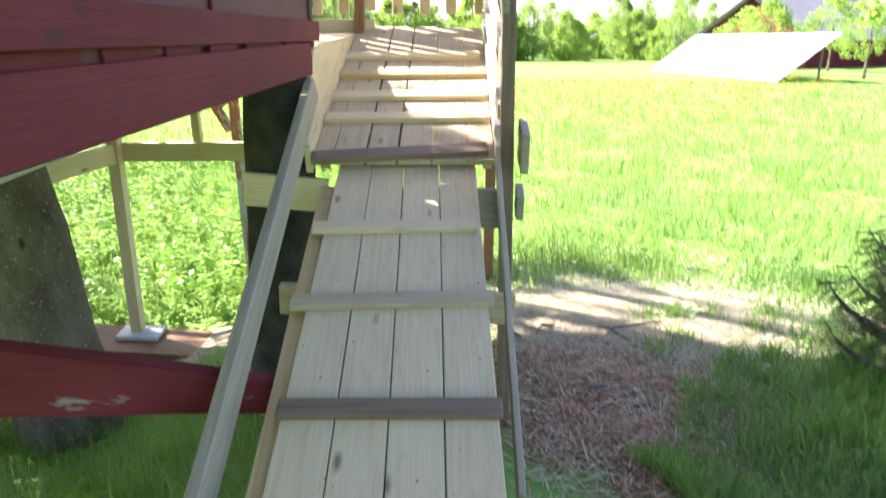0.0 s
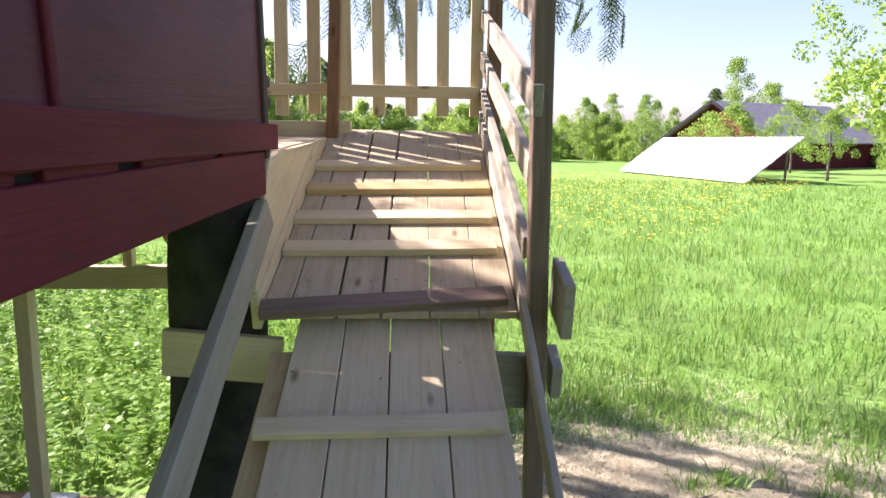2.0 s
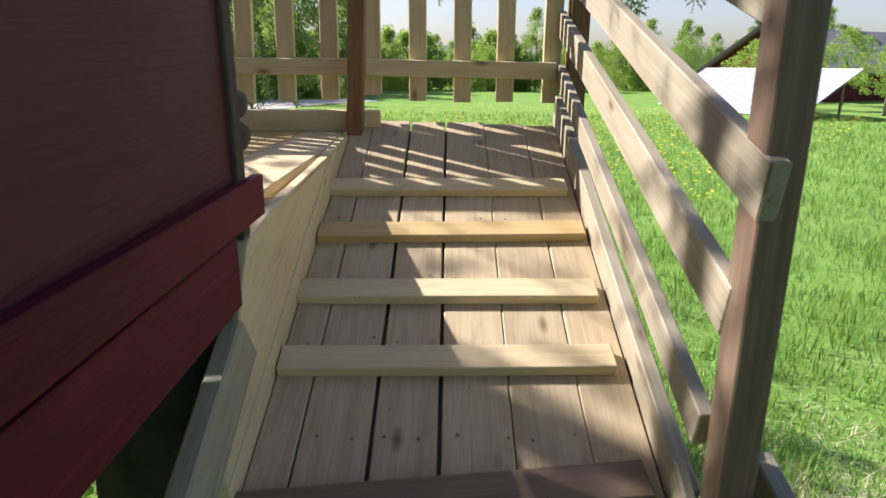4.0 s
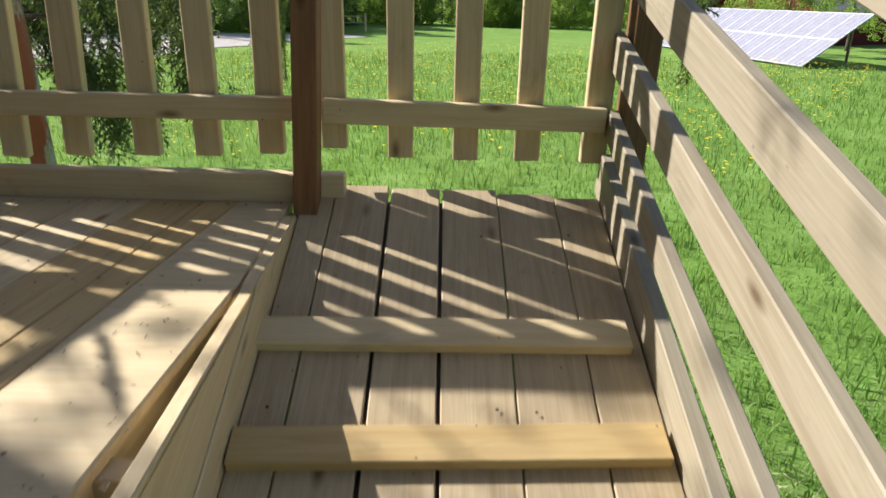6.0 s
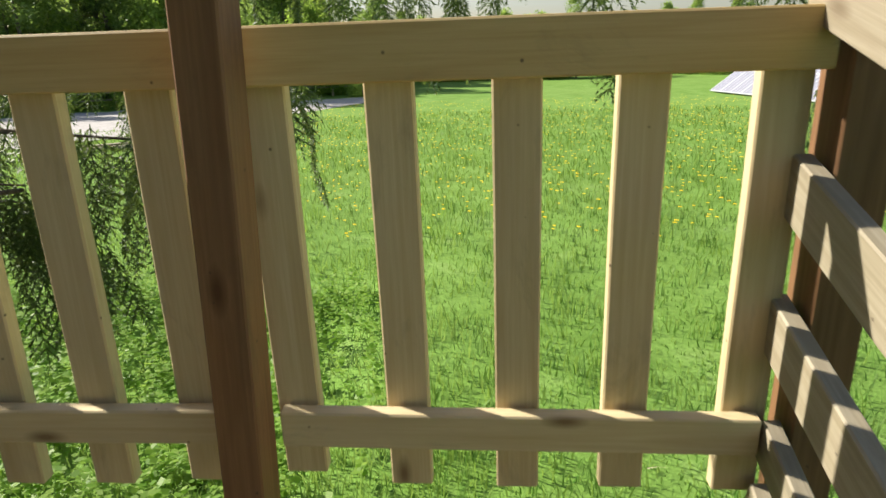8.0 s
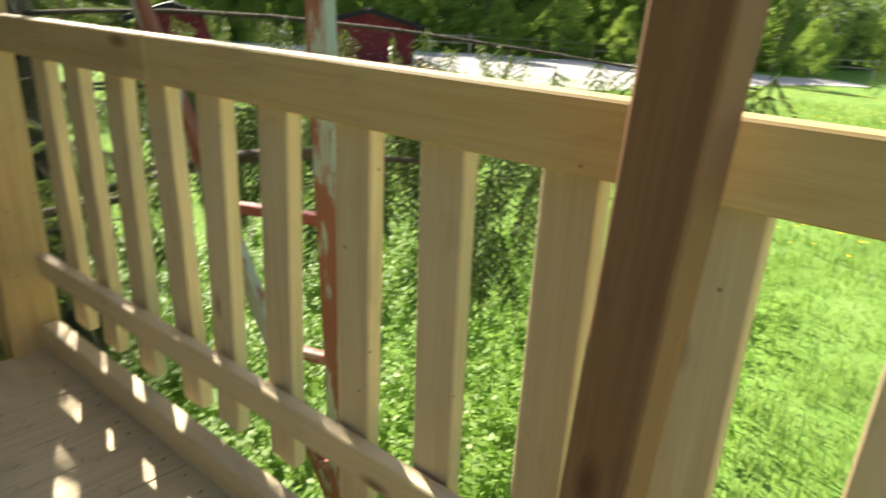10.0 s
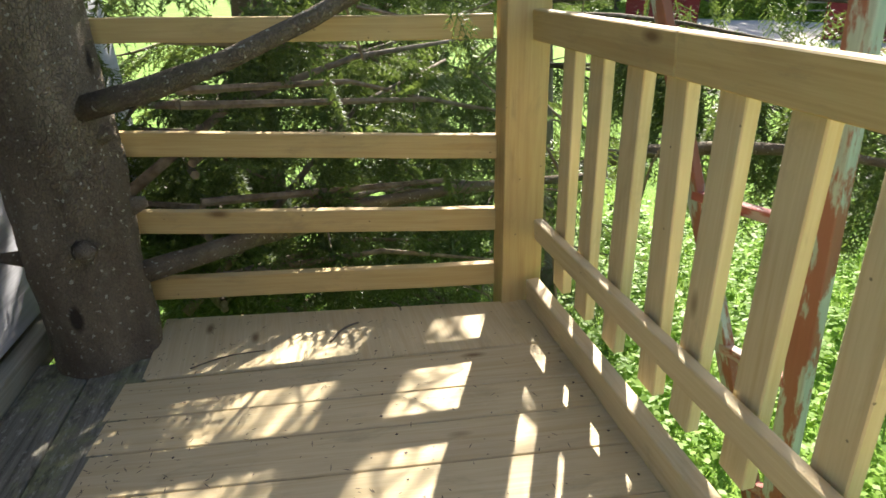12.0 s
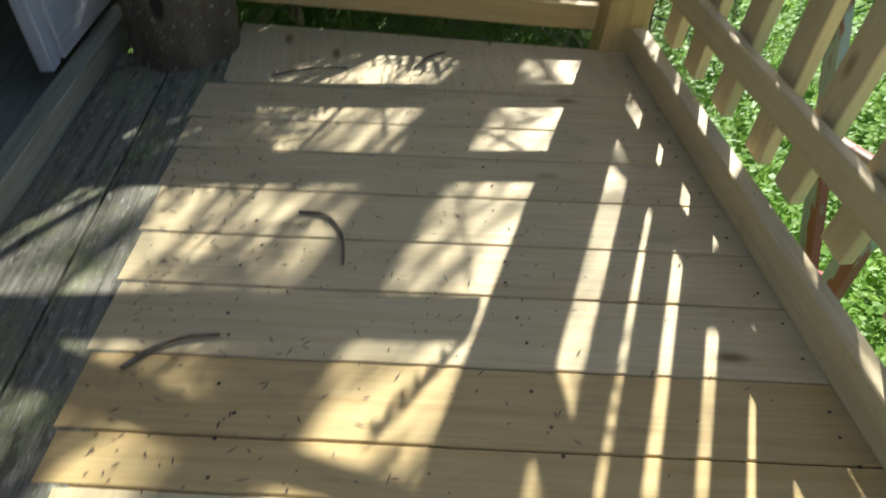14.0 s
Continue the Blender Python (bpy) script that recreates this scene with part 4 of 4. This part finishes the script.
make_spruce("spruce_sapling", "small bushy spruce in the grass", 0.95, 0.30, 0.06, 36, 11, 5, 0.014, -0.35, 0.15, m=at_ground(3.24, -1.28))


# ---- meadow ----
def scatter_blades(name, label, n, place, height, width, material, lean=0.35, seed=1):
    r = np.random.default_rng(seed)
    p = place(r, n)
    n = len(p)
    h = height(r, p)
    w = width(r, p)
    a = r.random(n) * 6.283
    side = np.stack([np.cos(a), np.sin(a), np.zeros(n)], 1) * w[:, None]
    tip = np.stack([r.normal(size=n) * lean, r.normal(size=n) * lean, np.ones(n)], 1) * h[:, None]
    mid = tip * np.array([0.35, 0.35, 0.6])
    v = np.stack([p - side, p + side, p + mid + side * 0.7, p + mid - side * 0.7, p + tip], 1)
    f = np.array([(0, 1, 2), (0, 2, 3), (3, 2, 4)])[None] + (np.arange(n) * 5)[:, None, None]
    return tagged(tris(name, v, f, material), label, "grass", kind="stuff")


def heights(p):
    return np.array([ground_height(x, y) for x, y in p])


def straw_patch(x, y):
    wob = np.sin(x * 3.1 + 1.3 * np.sin(y * 2.3)) * np.cos(y * 2.7 + x) * 0.35
    return 1.05 * np.exp(-(((x - 1.55) / 1.0) ** 2 + ((y + 1.35) / 1.2) ** 2)) + 0.6 * np.exp(-(((x - 2.2) / 1.8) ** 2 + ((y + 0.3) / 0.7) ** 2)) + wob * 0.6


def field_place(r, n):
    d = 0.8 + 34 * r.random(n) ** 2.1
    a = np.radians(-62 + 150 * r.random(n))
    x, y = 0.9 + d * np.sin(a), -2.6 + d * np.cos(a)
    ok = (x > 0.95) | (y > 0.6)
    ok &= r.random(n) > straw_patch(x, y) * 1.25
    x, y = x[ok], y[ok]
    return np.stack([x, y, heights(np.stack([x, y], 1)) - 0.01], 1)


def clumps_of(p):
    """Taller and lower patches in the sward."""
    x, y = p[:, 0], p[:, 1]
    k = np.sin(x * 2.1 + 1.7 * np.sin(y * 1.3)) * np.cos(y * 2.4 + 1.2 * np.sin(x * 0.9)) + 0.7 * np.sin(x * 5.3 + y * 2.9) * np.cos(y * 4.7 - x * 1.1)
    return np.clip(0.95 + 0.55 * k, 0.4, 2.0)


def reach_of(p):
    return np.hypot(p[:, 0] - 0.6, p[:, 1] + 3)


scatter_blades("meadow_grass", "lush green meadow grass in bright sun", 190000, field_place, lambda r, p: (0.045 + 0.095 * r.random(len(p))) * clumps_of(p) * (1 + 0.045 * np.minimum(reach_of(p), 14)), lambda r, p: (0.0025 + 0.003 * r.random(len(p))) * (1 + 0.10 * reach_of(p)), BLADE)


def straw_place(r, n):
    band = r.random(n) < 0.5
    x = np.where(band, 2.0 + r.normal(size=n) * 0.8, 1.75 + r.normal(size=n) * 1.05)
    y = np.where(band, -0.5 + r.normal(size=n) * 0.3, -0.85 + r.normal(size=n) * 1.05)
    ok = x > 0.95
    x, y = x[ok], y[ok]
    return np.stack([x, y, heights(np.stack([x, y], 1)) + 0.004], 1)


scatter_blades("cut_straw", "dry cut grass strewn over bare soil", 64000, straw_place, lambda r, p: 0.012 + 0.035 * r.random(len(p)) ** 2, lambda r, p: 0.0013 + 0.0025 * r.random(len(p)), STRAW, 2.6, 3)


def chip_place(r, n):
    x, y = 1.5 + r.normal(size=n) * 0.42 + 0.2 * r.random(n), -1.5 + r.normal(size=n) * 0.5
    y -= (x - 1.5) * 0.25
    ok = (x > 0.98) & (np.sin(x * 9 + 2 * np.sin(y * 7)) + np.cos(y * 8.5 + x * 3) > -0.9 + 1.2 * (r.random(n) - 0.5))
    x, y = x[ok], y[ok]
    return np.stack([x, y, heights(np.stack([x, y], 1)) + 0.008], 1)


CHIP = leafy("red_brown_bark_chips", (0.20, 0.085, 0.045), (0.55, 0.32, 0.19), 0.15, 0.0)
scatter_blades("bark_chips", "red-brown bark chips strewn on the bare soil", 9000, chip_place, lambda r, p: 0.010 + 0.016 * r.random(len(p)), lambda r, p: 0.004 + 0.007 * r.random(len(p)), CHIP, 2.2, 9)


def tuft_place(r, n):
    k = 60
    cx, cy = 1.9 + 1.5 * r.random(k), -2.6 + 2.2 * r.random(k)
    i = r.integers(0, k, n)
    x, y = cx[i] + r.normal(size=n) * 0.05, cy[i] + r.normal(size=n) * 0.05
    return np.stack([x, y, heights(np.stack([x, y], 1)) - 0.01], 1)


scatter_blades("grass_tufts", "fresh grass tufts sprouting through the cuttings", 4000, tuft_place, lambda r, p: 0.05 + 0.11 * r.random(len(p)), lambda r, p: 0.003 + 0.003 * r.random(len(p)), BLADE, 0.5, 14)


def dandelions():
    r = np.random.default_rng(8)
    n = 3600
    d = 8 + 28 * r.random(n) ** 0.7
    a = np.radians(-25 + 60 * r.random(n))
    x, y = d * np.sin(a), d * np.cos(a)
    z = heights(np.stack([x, y], 1)) + 0.27 + 0.12 * r.random(n)
    k = np.arange(6) * math.pi / 3
    ring = np.stack([np.cos(k), np.sin(k), 0.15 * np.cos(3 * k)], 1)
    c = np.stack([x, y, z], 1)
    s = (0.022 + 0.016 * r.random(n))[:, None, None]
    v = c[:, None] + np.concatenate([ring, [[0, 0, 0.35]]])[None] * s
    f = np.array([(i, (i + 1) % 6, 6) for i in range(6)])[None] + (np.arange(n) * 7)[:, None, None]
    tagged(tris("dandelions", v, f, PETAL), "yellow dandelions scattered in the meadow", "flowers", kind="stuff")


dandelions()


def weeds():
    """Nettles and ground elder under and behind the deck."""
    r = np.random.default_rng(12)
    n = 5200
    x, y = -7.5 + 7.6 * r.random(n), -3.2 + 10.5 * r.random(n)
    ok = ~((x > -2.0) & (y < -0.2) & (r.random(n) > 0.25)) & ~((x > -0.6) & (y < 1.0)) & ~((x > -2.1) & (y < -0.25) & (y > -2.0)) & (r.random(n) > (x + 1.9) / 1.5) & ~((np.abs(x + 1.7) < 0.95) & (np.abs(y + 0.2) < 0.5))
    x, y = x[ok], y[ok]
    n = len(x)
    z = heights(np.stack([x, y], 1))
    h = 0.10 + 0.34 * r.random(n) * np.clip((y + 1.5) / 1.5, 0.25, 1)
    leaves = 12
    t = np.tile(np.linspace(0.3, 1, leaves), n)
    base = np.repeat(np.stack([x, y, z], 1), leaves, 0) + np.stack([np.zeros(n * leaves), np.zeros(n * leaves), t * np.repeat(h, leaves)], 1)
    a = r.random(n * leaves) * 6.283
    out = np.stack([np.cos(a), np.sin(a), -0.25 + 0.5 * r.random(n * leaves)], 1)
    ln = (0.045 + 0.05 * r.random(n * leaves))[:, None]
    side = np.stack([-np.sin(a), np.cos(a), 0.3 * r.normal(size=n * leaves)], 1)
    v = np.stack([base, base + (out * 0.5 + side * 0.33) * ln, base + out * ln, base + (out * 0.5 - side * 0.33) * ln], 1)
    f = np.array([(0, 1, 2), (0, 2, 3)])[None] + (np.arange(len(v)) * 4)[:, None, None]
    tagged(tris("weeds", v, f, WEED), "leafy green weeds below and behind the deck", "weeds", kind="stuff")


weeds()


def shade_place(r, n):
    x, y = -6 + 6.4 * r.random(n), -5.5 + 9 * r.random(n)
    bare = np.exp(-(((x + 1.6) / 1.1) ** 2 + ((y + 0.15) / 0.5) ** 2))
    ok = r.random(n) > bare * 1.6
    x, y = x[ok], y[ok]
    return np.stack([x, y, heights(np.stack([x, y], 1)) - 0.01], 1)


scatter_blades("shaded_grass", "tufts of grass in the shade under the deck", 24000, shade_place, lambda r, p: 0.08 + 0.16 * r.random(len(p)), lambda r, p: 0.003 + 0.003 * r.random(len(p)), BLADE, 0.4, 6)

# ---- far woods, yard and barn ----
def woods():
    kinds = [make_leaf_tree("birch", "light green birch at the meadow edge", 8.0, 2.3, 31, 120, 0.12, LEAF_DARK, fine=0.75, m=at_ground(-14, 42), group="trees at the meadow edge"),
             make_leaf_tree("willow", "bushy broad-leaved tree at the meadow edge", 5.5, 2.8, 32, 130, 0.02, LEAF, fine=0.75, m=at_ground(6, 66), group="trees at the meadow edge"),
             make_spruce("far_spruce", "dark pointed spruce in the far wood", 10.0, 2.2, 0.3, 60, 33, 7, 0.15, 0.35, 0.9, m=at_ground(-9, 60))]
    r = np.random.default_rng(40)
    for i in range(170):
        az = -82 + 130 * (i + r.random()) / 170
        near = az < -12
        dist = (52 + 22 * r.random()) if near else (64 + 14 * r.random())
        k = kinds[2] if r.random() < (0.2 if near else 0.05) else kinds[int(r.random() < 0.55)]
        size = (1.35 + 0.6 * r.random()) if near else (0.55 + 0.35 * r.random())
        if k is kinds[1] and not near:
            size *= 1.2
        x, y = dist * math.sin(radians(az)), dist * math.cos(radians(az))
        copy_thing(k, pose(x, y, ground_height(x, y) - 0.3, 0, 0, 360 * r.random()) @ Matrix.Diagonal((size, size, size * (0.9 + 0.25 * r.random()), 1)))
    for i in range(22):
        az, dist = -62 + 52 * (i + r.random()) / 22, 47 + 4 * r.random()
        x, y = dist * math.sin(radians(az)), dist * math.cos(radians(az))
        copy_thing(kinds[1], at_ground(x, y, 360 * r.random(), 0.45 + 0.4 * r.random()))
    for az, dist, size in ((26.7, 71.7, 1.27), (17.0, 70, 0.85), (15.2, 72, 0.75), (-9.0, 52, 1.0)):
        x, y = dist * math.sin(radians(az)), dist * math.cos(radians(az))
        copy_thing(kinds[0], at_ground(x, y, 40 * az, size))


def hill():
    v, f = [], []
    n = 60
    for i in range(n + 1):
        az = radians(-95 + 150 * i / n)
        h = 9 + 7 * noise.noise(Vector((i * 0.13, 3, 0))) + (5 if i < n * 0.55 else 0)
        for d, z in ((150, -3.0), (230, h * 0.7), (330, h)):
            v.append((d * math.sin(az), d * math.cos(az), z + (1.2 * noise.noise(Vector((i * 1.7, d, 0))) if z > 0 else 0)))
    for i in range(n):
        for k in range(2):
            a = i * 3 + k
            f.append((a, a + 1, a + 4, a + 3))
    tagged(sheet("backdrop", v, f, noisy("wooded_hill", (0.06, 0.10, 0.045), (0.13, 0.19, 0.08), 0.15, 0.95, 0.9)), "low wooded hill on the horizon", "hill", kind="structure")


def make_solar():
    t = thing("solar_array", "long tilted ground-mounted solar panel array", "solar panels", m=Matrix.Identity(4))
    a, b = Vector((13.75, 40.9, GZ - 0.05)), Vector((16.25, 28.2, GZ - 0.05))
    rise = Vector((3.1, 0.7, 2.22))
    along = (b - a).normalized()
    up = rise.cross(along).normalized()
    if up.z < 0:
        up = -up
    cols, rows = 12, 2
    w, h = (b - a).length / cols, rise.length / rows
    m = Matrix((along, rise.normalized(), along.cross(rise.normalized()))).transposed().to_4x4()
    for i in range(cols):
        for j in range(rows):
            q = m.copy()
            q.translation = a + along * w * (i + 0.5) + rise.normalized() * h * (j + 0.5)
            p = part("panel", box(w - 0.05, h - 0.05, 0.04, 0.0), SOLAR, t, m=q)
            for k in range(1, 3):
                part("cell_line", box(0.02, h - 0.06, 0.004, 0, (-w / 2 + w * k / 3, 0, 0.0225 * (1 if up.dot(m.col[2].xyz) > 0 else -1))), WHITE, p)
            for e in (-1, 1):
                part("frame_bar", box(0.05, h - 0.02, 0.055, 0, ((w - 0.04) / 2 * e, 0, 0)), WHITE, p)
                part("frame_bar", box(w - 0.02, 0.06, 0.055, 0, (0, (h - 0.04) / 2 * e, 0)), WHITE, p)
    for i in range(5):
        p = a + (b - a) * (0.04 + 0.92 * i / 4) + rise * 0.85
        board("leg", p, (p.x, p.y, GZ - 0.1), 0.09, 0.09, DARK_WOOD, t, (0, 1, 0))
        q = a + (b - a) * (0.04 + 0.92 * i / 4) + rise * 0.1
        board("leg", q + Vector((0, 0, -0.03)), (q.x, q.y, GZ - 0.1), 0.09, 0.09, DARK_WOOD, t, (0, 1, 0))


def make_barn(name, label, m, wide, deep, eave, ridge, mat):
    t = thing(name, label, "barn", m=m)
    bm = bmesh.new()
    prof = [(-wide / 2, -0.3), (wide / 2, -0.3), (wide / 2, eave), (0, ridge), (-wide / 2, eave)]
    f = bm.faces.new([bm.verts.new((x, 0, z)) for x, z in prof])
    r = bmesh.ops.extrude_face_region(bm, geom=[f])
    for v in r["geom"]:
        if isinstance(v, bmesh.types.BMVert):
            v.co.y = deep
    bmesh.ops.recalc_face_normals(bm, faces=bm.faces[:])
    part("wall", bm, mat, t)
    for s in (-1, 1):
        e = wide / 2 + 0.5
        z0 = eave - (ridge - eave) / (wide / 2) * 0.5
        n = Vector((s * (ridge - eave), 0, wide / 2))
        mid = Vector((s * e / 2, 0, (z0 + ridge) / 2 + 0.1))
        board("roof", mid + Vector((0, -0.5, 0)), mid + Vector((0, deep + 0.5, 0)), math.hypot(e, ridge - z0), 0.1, ROOF, t, n, bevel=0.0, wave=0)
        board("barge_board", (0, -0.55, ridge + 0.08), (s * e, -0.55, z0 + 0.08), 0.25, 0.05, DARK, t, (0, 1, 0), bevel=0.0, wave=0)
    return t


woods()
hill()
make_solar()
make_barn("barn", "dark red gabled barn with grey roof beyond the solar panels", at_ground(24.0, 50.0, -62), 10, 15, 2.2, 5.2, RED)
make_barn("shed", "small red shed beyond the gravel yard", at_ground(-24.6, 24.6, 45), 4.6, 3.4, 1.9, 2.5, RED_WORN)
make_barn("shed", "small red shed among the trees", at_ground(-31.5, 18.0, 60), 3.5, 4, 1.7, 2.3, RED_WORN)
for tx, ty, th, tw, sd in ((22.6, 32.0, 3.6, 1.4, 51), (25.5, 41, 4.6, 2.0, 52), (22, 46, 4.0, 2.3, 53), (19.8, 37.5, 4.3, 1.9, 54), (23.8, 28.4, 3.2, 1.2, 55)):
    make_leaf_tree("garden_tree", "small round-crowned garden tree near the barn", th, tw, sd, 70, 0.3, LEAF, 0.09, 0.8, at_ground(tx, ty))
make_leaf_tree("maple", "sunlit young maple with broad leaves", 6.5, 1.8, 61, 130, 0.36, LEAF, 0.1, 0.7, at_ground(9.0, 7.6))


def make_yard():
    bm = bmesh.new()
    r = np.random.default_rng(3)
    ring = []
    for i in range(40):
        az = radians(-64 + 58 * i / 19) if i < 20 else radians(-6 - 58 * (i - 20) / 19)
        d = (27.5 + 2.0 * r.random()) if i < 20 else (45 + 3 * r.random())
        if i < 20 and i > 13:
            d += (i - 13) * 2.6
        x, y = d * math.sin(az), d * math.cos(az)
        ring.append(bm.verts.new((x, y, ground_height(x, y) + 0.03)))
    f = bm.faces.new(ring)
    if f.normal.z < 0:
        f.normal_flip()
    tagged(link("road", bm, GRAVEL), "pale gravel yard and road beyond the trees", "road", kind="structure")
    fence = thing("wire_fence", "line of thin pale fence posts along the road", "fence", m=Matrix.Identity(4))
    for i in range(14):
        az, d = radians(-50 + 44 * i / 13), 46.5 + 5 * (i / 13) ** 2
        x, y = d * math.sin(az), d * math.cos(az)
        board("post", (x, y, GZ - 0.3), (x, y, GZ + 1.15), 0.13, 0.13, PINE, fence, (0, 1, 0))
        if i:
            for z in (0.5, 0.95):
                board("rail", (*last, GZ + z), (x, y, GZ + z), 0.09, 0.05, PINE_GREY, fence, (0, 1, 0), wave=0.0)
        last = (x, y)
    pile = thing("timber_pile", "heap of old grey boards lying by the gravel yard", "timber", m=at_ground(-13.6, 21.2, 30))
    for i in range(14):
        y, z = 0.9 * r.random() - 0.45, 0.03 + 0.05 * (i // 4)
        board("plank", (-1.9 + 0.6 * r.random(), y, z), (1.5 + 0.9 * r.random(), y + 0.3 * r.random() - 0.15, z + 0.02), 0.16, 0.045, PINE_GREY, pile)
    heap = thing("firewood_heap", "heap of split pale firewood by the shed", "firewood", m=at_ground(-20.3, 22.8, 20))
    for i in range(60):
        a, q = 6.28 * r.random(), r.random()
        rad = 1.5 * math.sqrt(q)
        c = Vector((rad * math.cos(a) * 1.3, rad * math.sin(a), 0.05 + 0.75 * (1 - math.sqrt(q)) * (0.5 + 0.5 * r.random())))
        w = Vector((r.normal(), r.normal(), 0.25 * r.normal())).normalized() * 0.22
        board("log", c - w, c + w, 0.11, 0.10, PINE_WARM if i % 3 else PINE_GREY, heap, (0.1, 0.2, 1), bevel=0.02)


make_yard()


def make_ladder():
    t = thing("ladder", "rusty steel ladder with peeling red and pale green paint", "ladder")
    board("stile", (-1.15, 0.70, -2.5), (-1.12, 0.70, 1.6), 0.085, 0.035, LADDER, t, (0, 1, 0))
    board("stile", (-1.20, 0.74, -0.82), (-2.28, 0.74, 1.28), 0.075, 0.035, LADDER, t, (0, 1, 0))
    for z in (-0.62, -0.20, 0.28, 0.72, 1.1):
        board("rung", (-1.16, 0.70, z + 0.08), (-1.20 - 1.08 * (z + 0.82) / 2.1, 0.74, z - 0.02), 0.035, 0.035, LADDER_RED, t)


make_ladder()


# ---- litter on the deck ----
def make_sticks():
    for pts, r0 in (([(-1.004, -0.892), (-0.995, -0.835), (-0.95, -0.805), (-0.90, -0.793), (-0.829, -0.794)], 0.006), ([(-0.604, -1.185), (-0.646, -1.14), (-0.668, -1.083), (-0.665, -1.022)], 0.007), ([(-1.633, -0.582), (-1.706, -0.533), (-1.722, -0.482)], 0.006), ([(-1.83, -0.36), (-1.79, -0.335), (-1.76, -0.335)], 0.005), ([(-1.62, -1.0), (-1.66, -0.9), (-1.65, -0.78)], 0.004)):
        for _ in range(2):
            mids = [((1 - k) * p[0] + k * q[0], (1 - k) * p[1] + k * q[1]) for p, q in zip(pts, pts[1:]) for k in (0.25, 0.75)]
            pts = [pts[0]] + mids + [pts[-1]]
        n = len(pts)
        r0 *= 0.68
        ob = link("twig", tube([(x, y, r0 + 0.001) for i, (x, y) in enumerate(pts)], [r0 * (1 - 0.4 * i / n) for i in range(n)], 7, 0.3, r0 * 500), TWIG, m=TILT, smooth=True)
        tagged(ob, "dry curved twig lying on the deck boards", "twig", "twigs on the deck")
    r = np.random.default_rng(17)
    n = 620
    x = -1.95 + 1.9 * r.random(n)
    y = -1.2 + 1.15 * r.random(n) ** 1.9
    a = r.random(n) * 6.283
    ln = 0.004 + 0.010 * r.random(n) ** 2
    c = np.stack([x, y, np.full(n, 0.0025)], 1)
    d = np.stack([np.cos(a), np.sin(a), np.zeros(n)], 1)
    s = np.stack([-np.sin(a), np.cos(a), np.zeros(n)], 1)
    v = np.stack([c - d * ln[:, None], c + s * 0.0016, c + d * ln[:, None], c - s * 0.0016], 1)
    f = np.array([(0, 1, 2), (0, 2, 3)])[None] + (np.arange(n) * 4)[:, None, None]
    tagged(tris("needle_litter", v, f, TWIG, m=TILT), "brown fallen needles and crumbs on the deck", "litter", kind="stuff")
    for i in range(7):
        x, y = 1.1 + 1.1 * r.random(), -2.3 + 1.6 * r.random()
        a = 6.28 * r.random()
        ln = 0.2 + 0.3 * r.random()
        z = ground_height(x, y) + 0.02
        ob = link("stick", tube([(x, y, z), (x + ln * 0.5 * math.cos(a), y + ln * 0.5 * math.sin(a), z + 0.03), (x + ln * math.cos(a + 0.3), y + ln * math.sin(a + 0.3), z + 0.01)], [0.012, 0.009, 0.004], 7, 0.2, i), TWIG, smooth=True)
        tagged(ob, "fallen stick on the strewn ground", "stick", "sticks on the ground")


make_sticks()
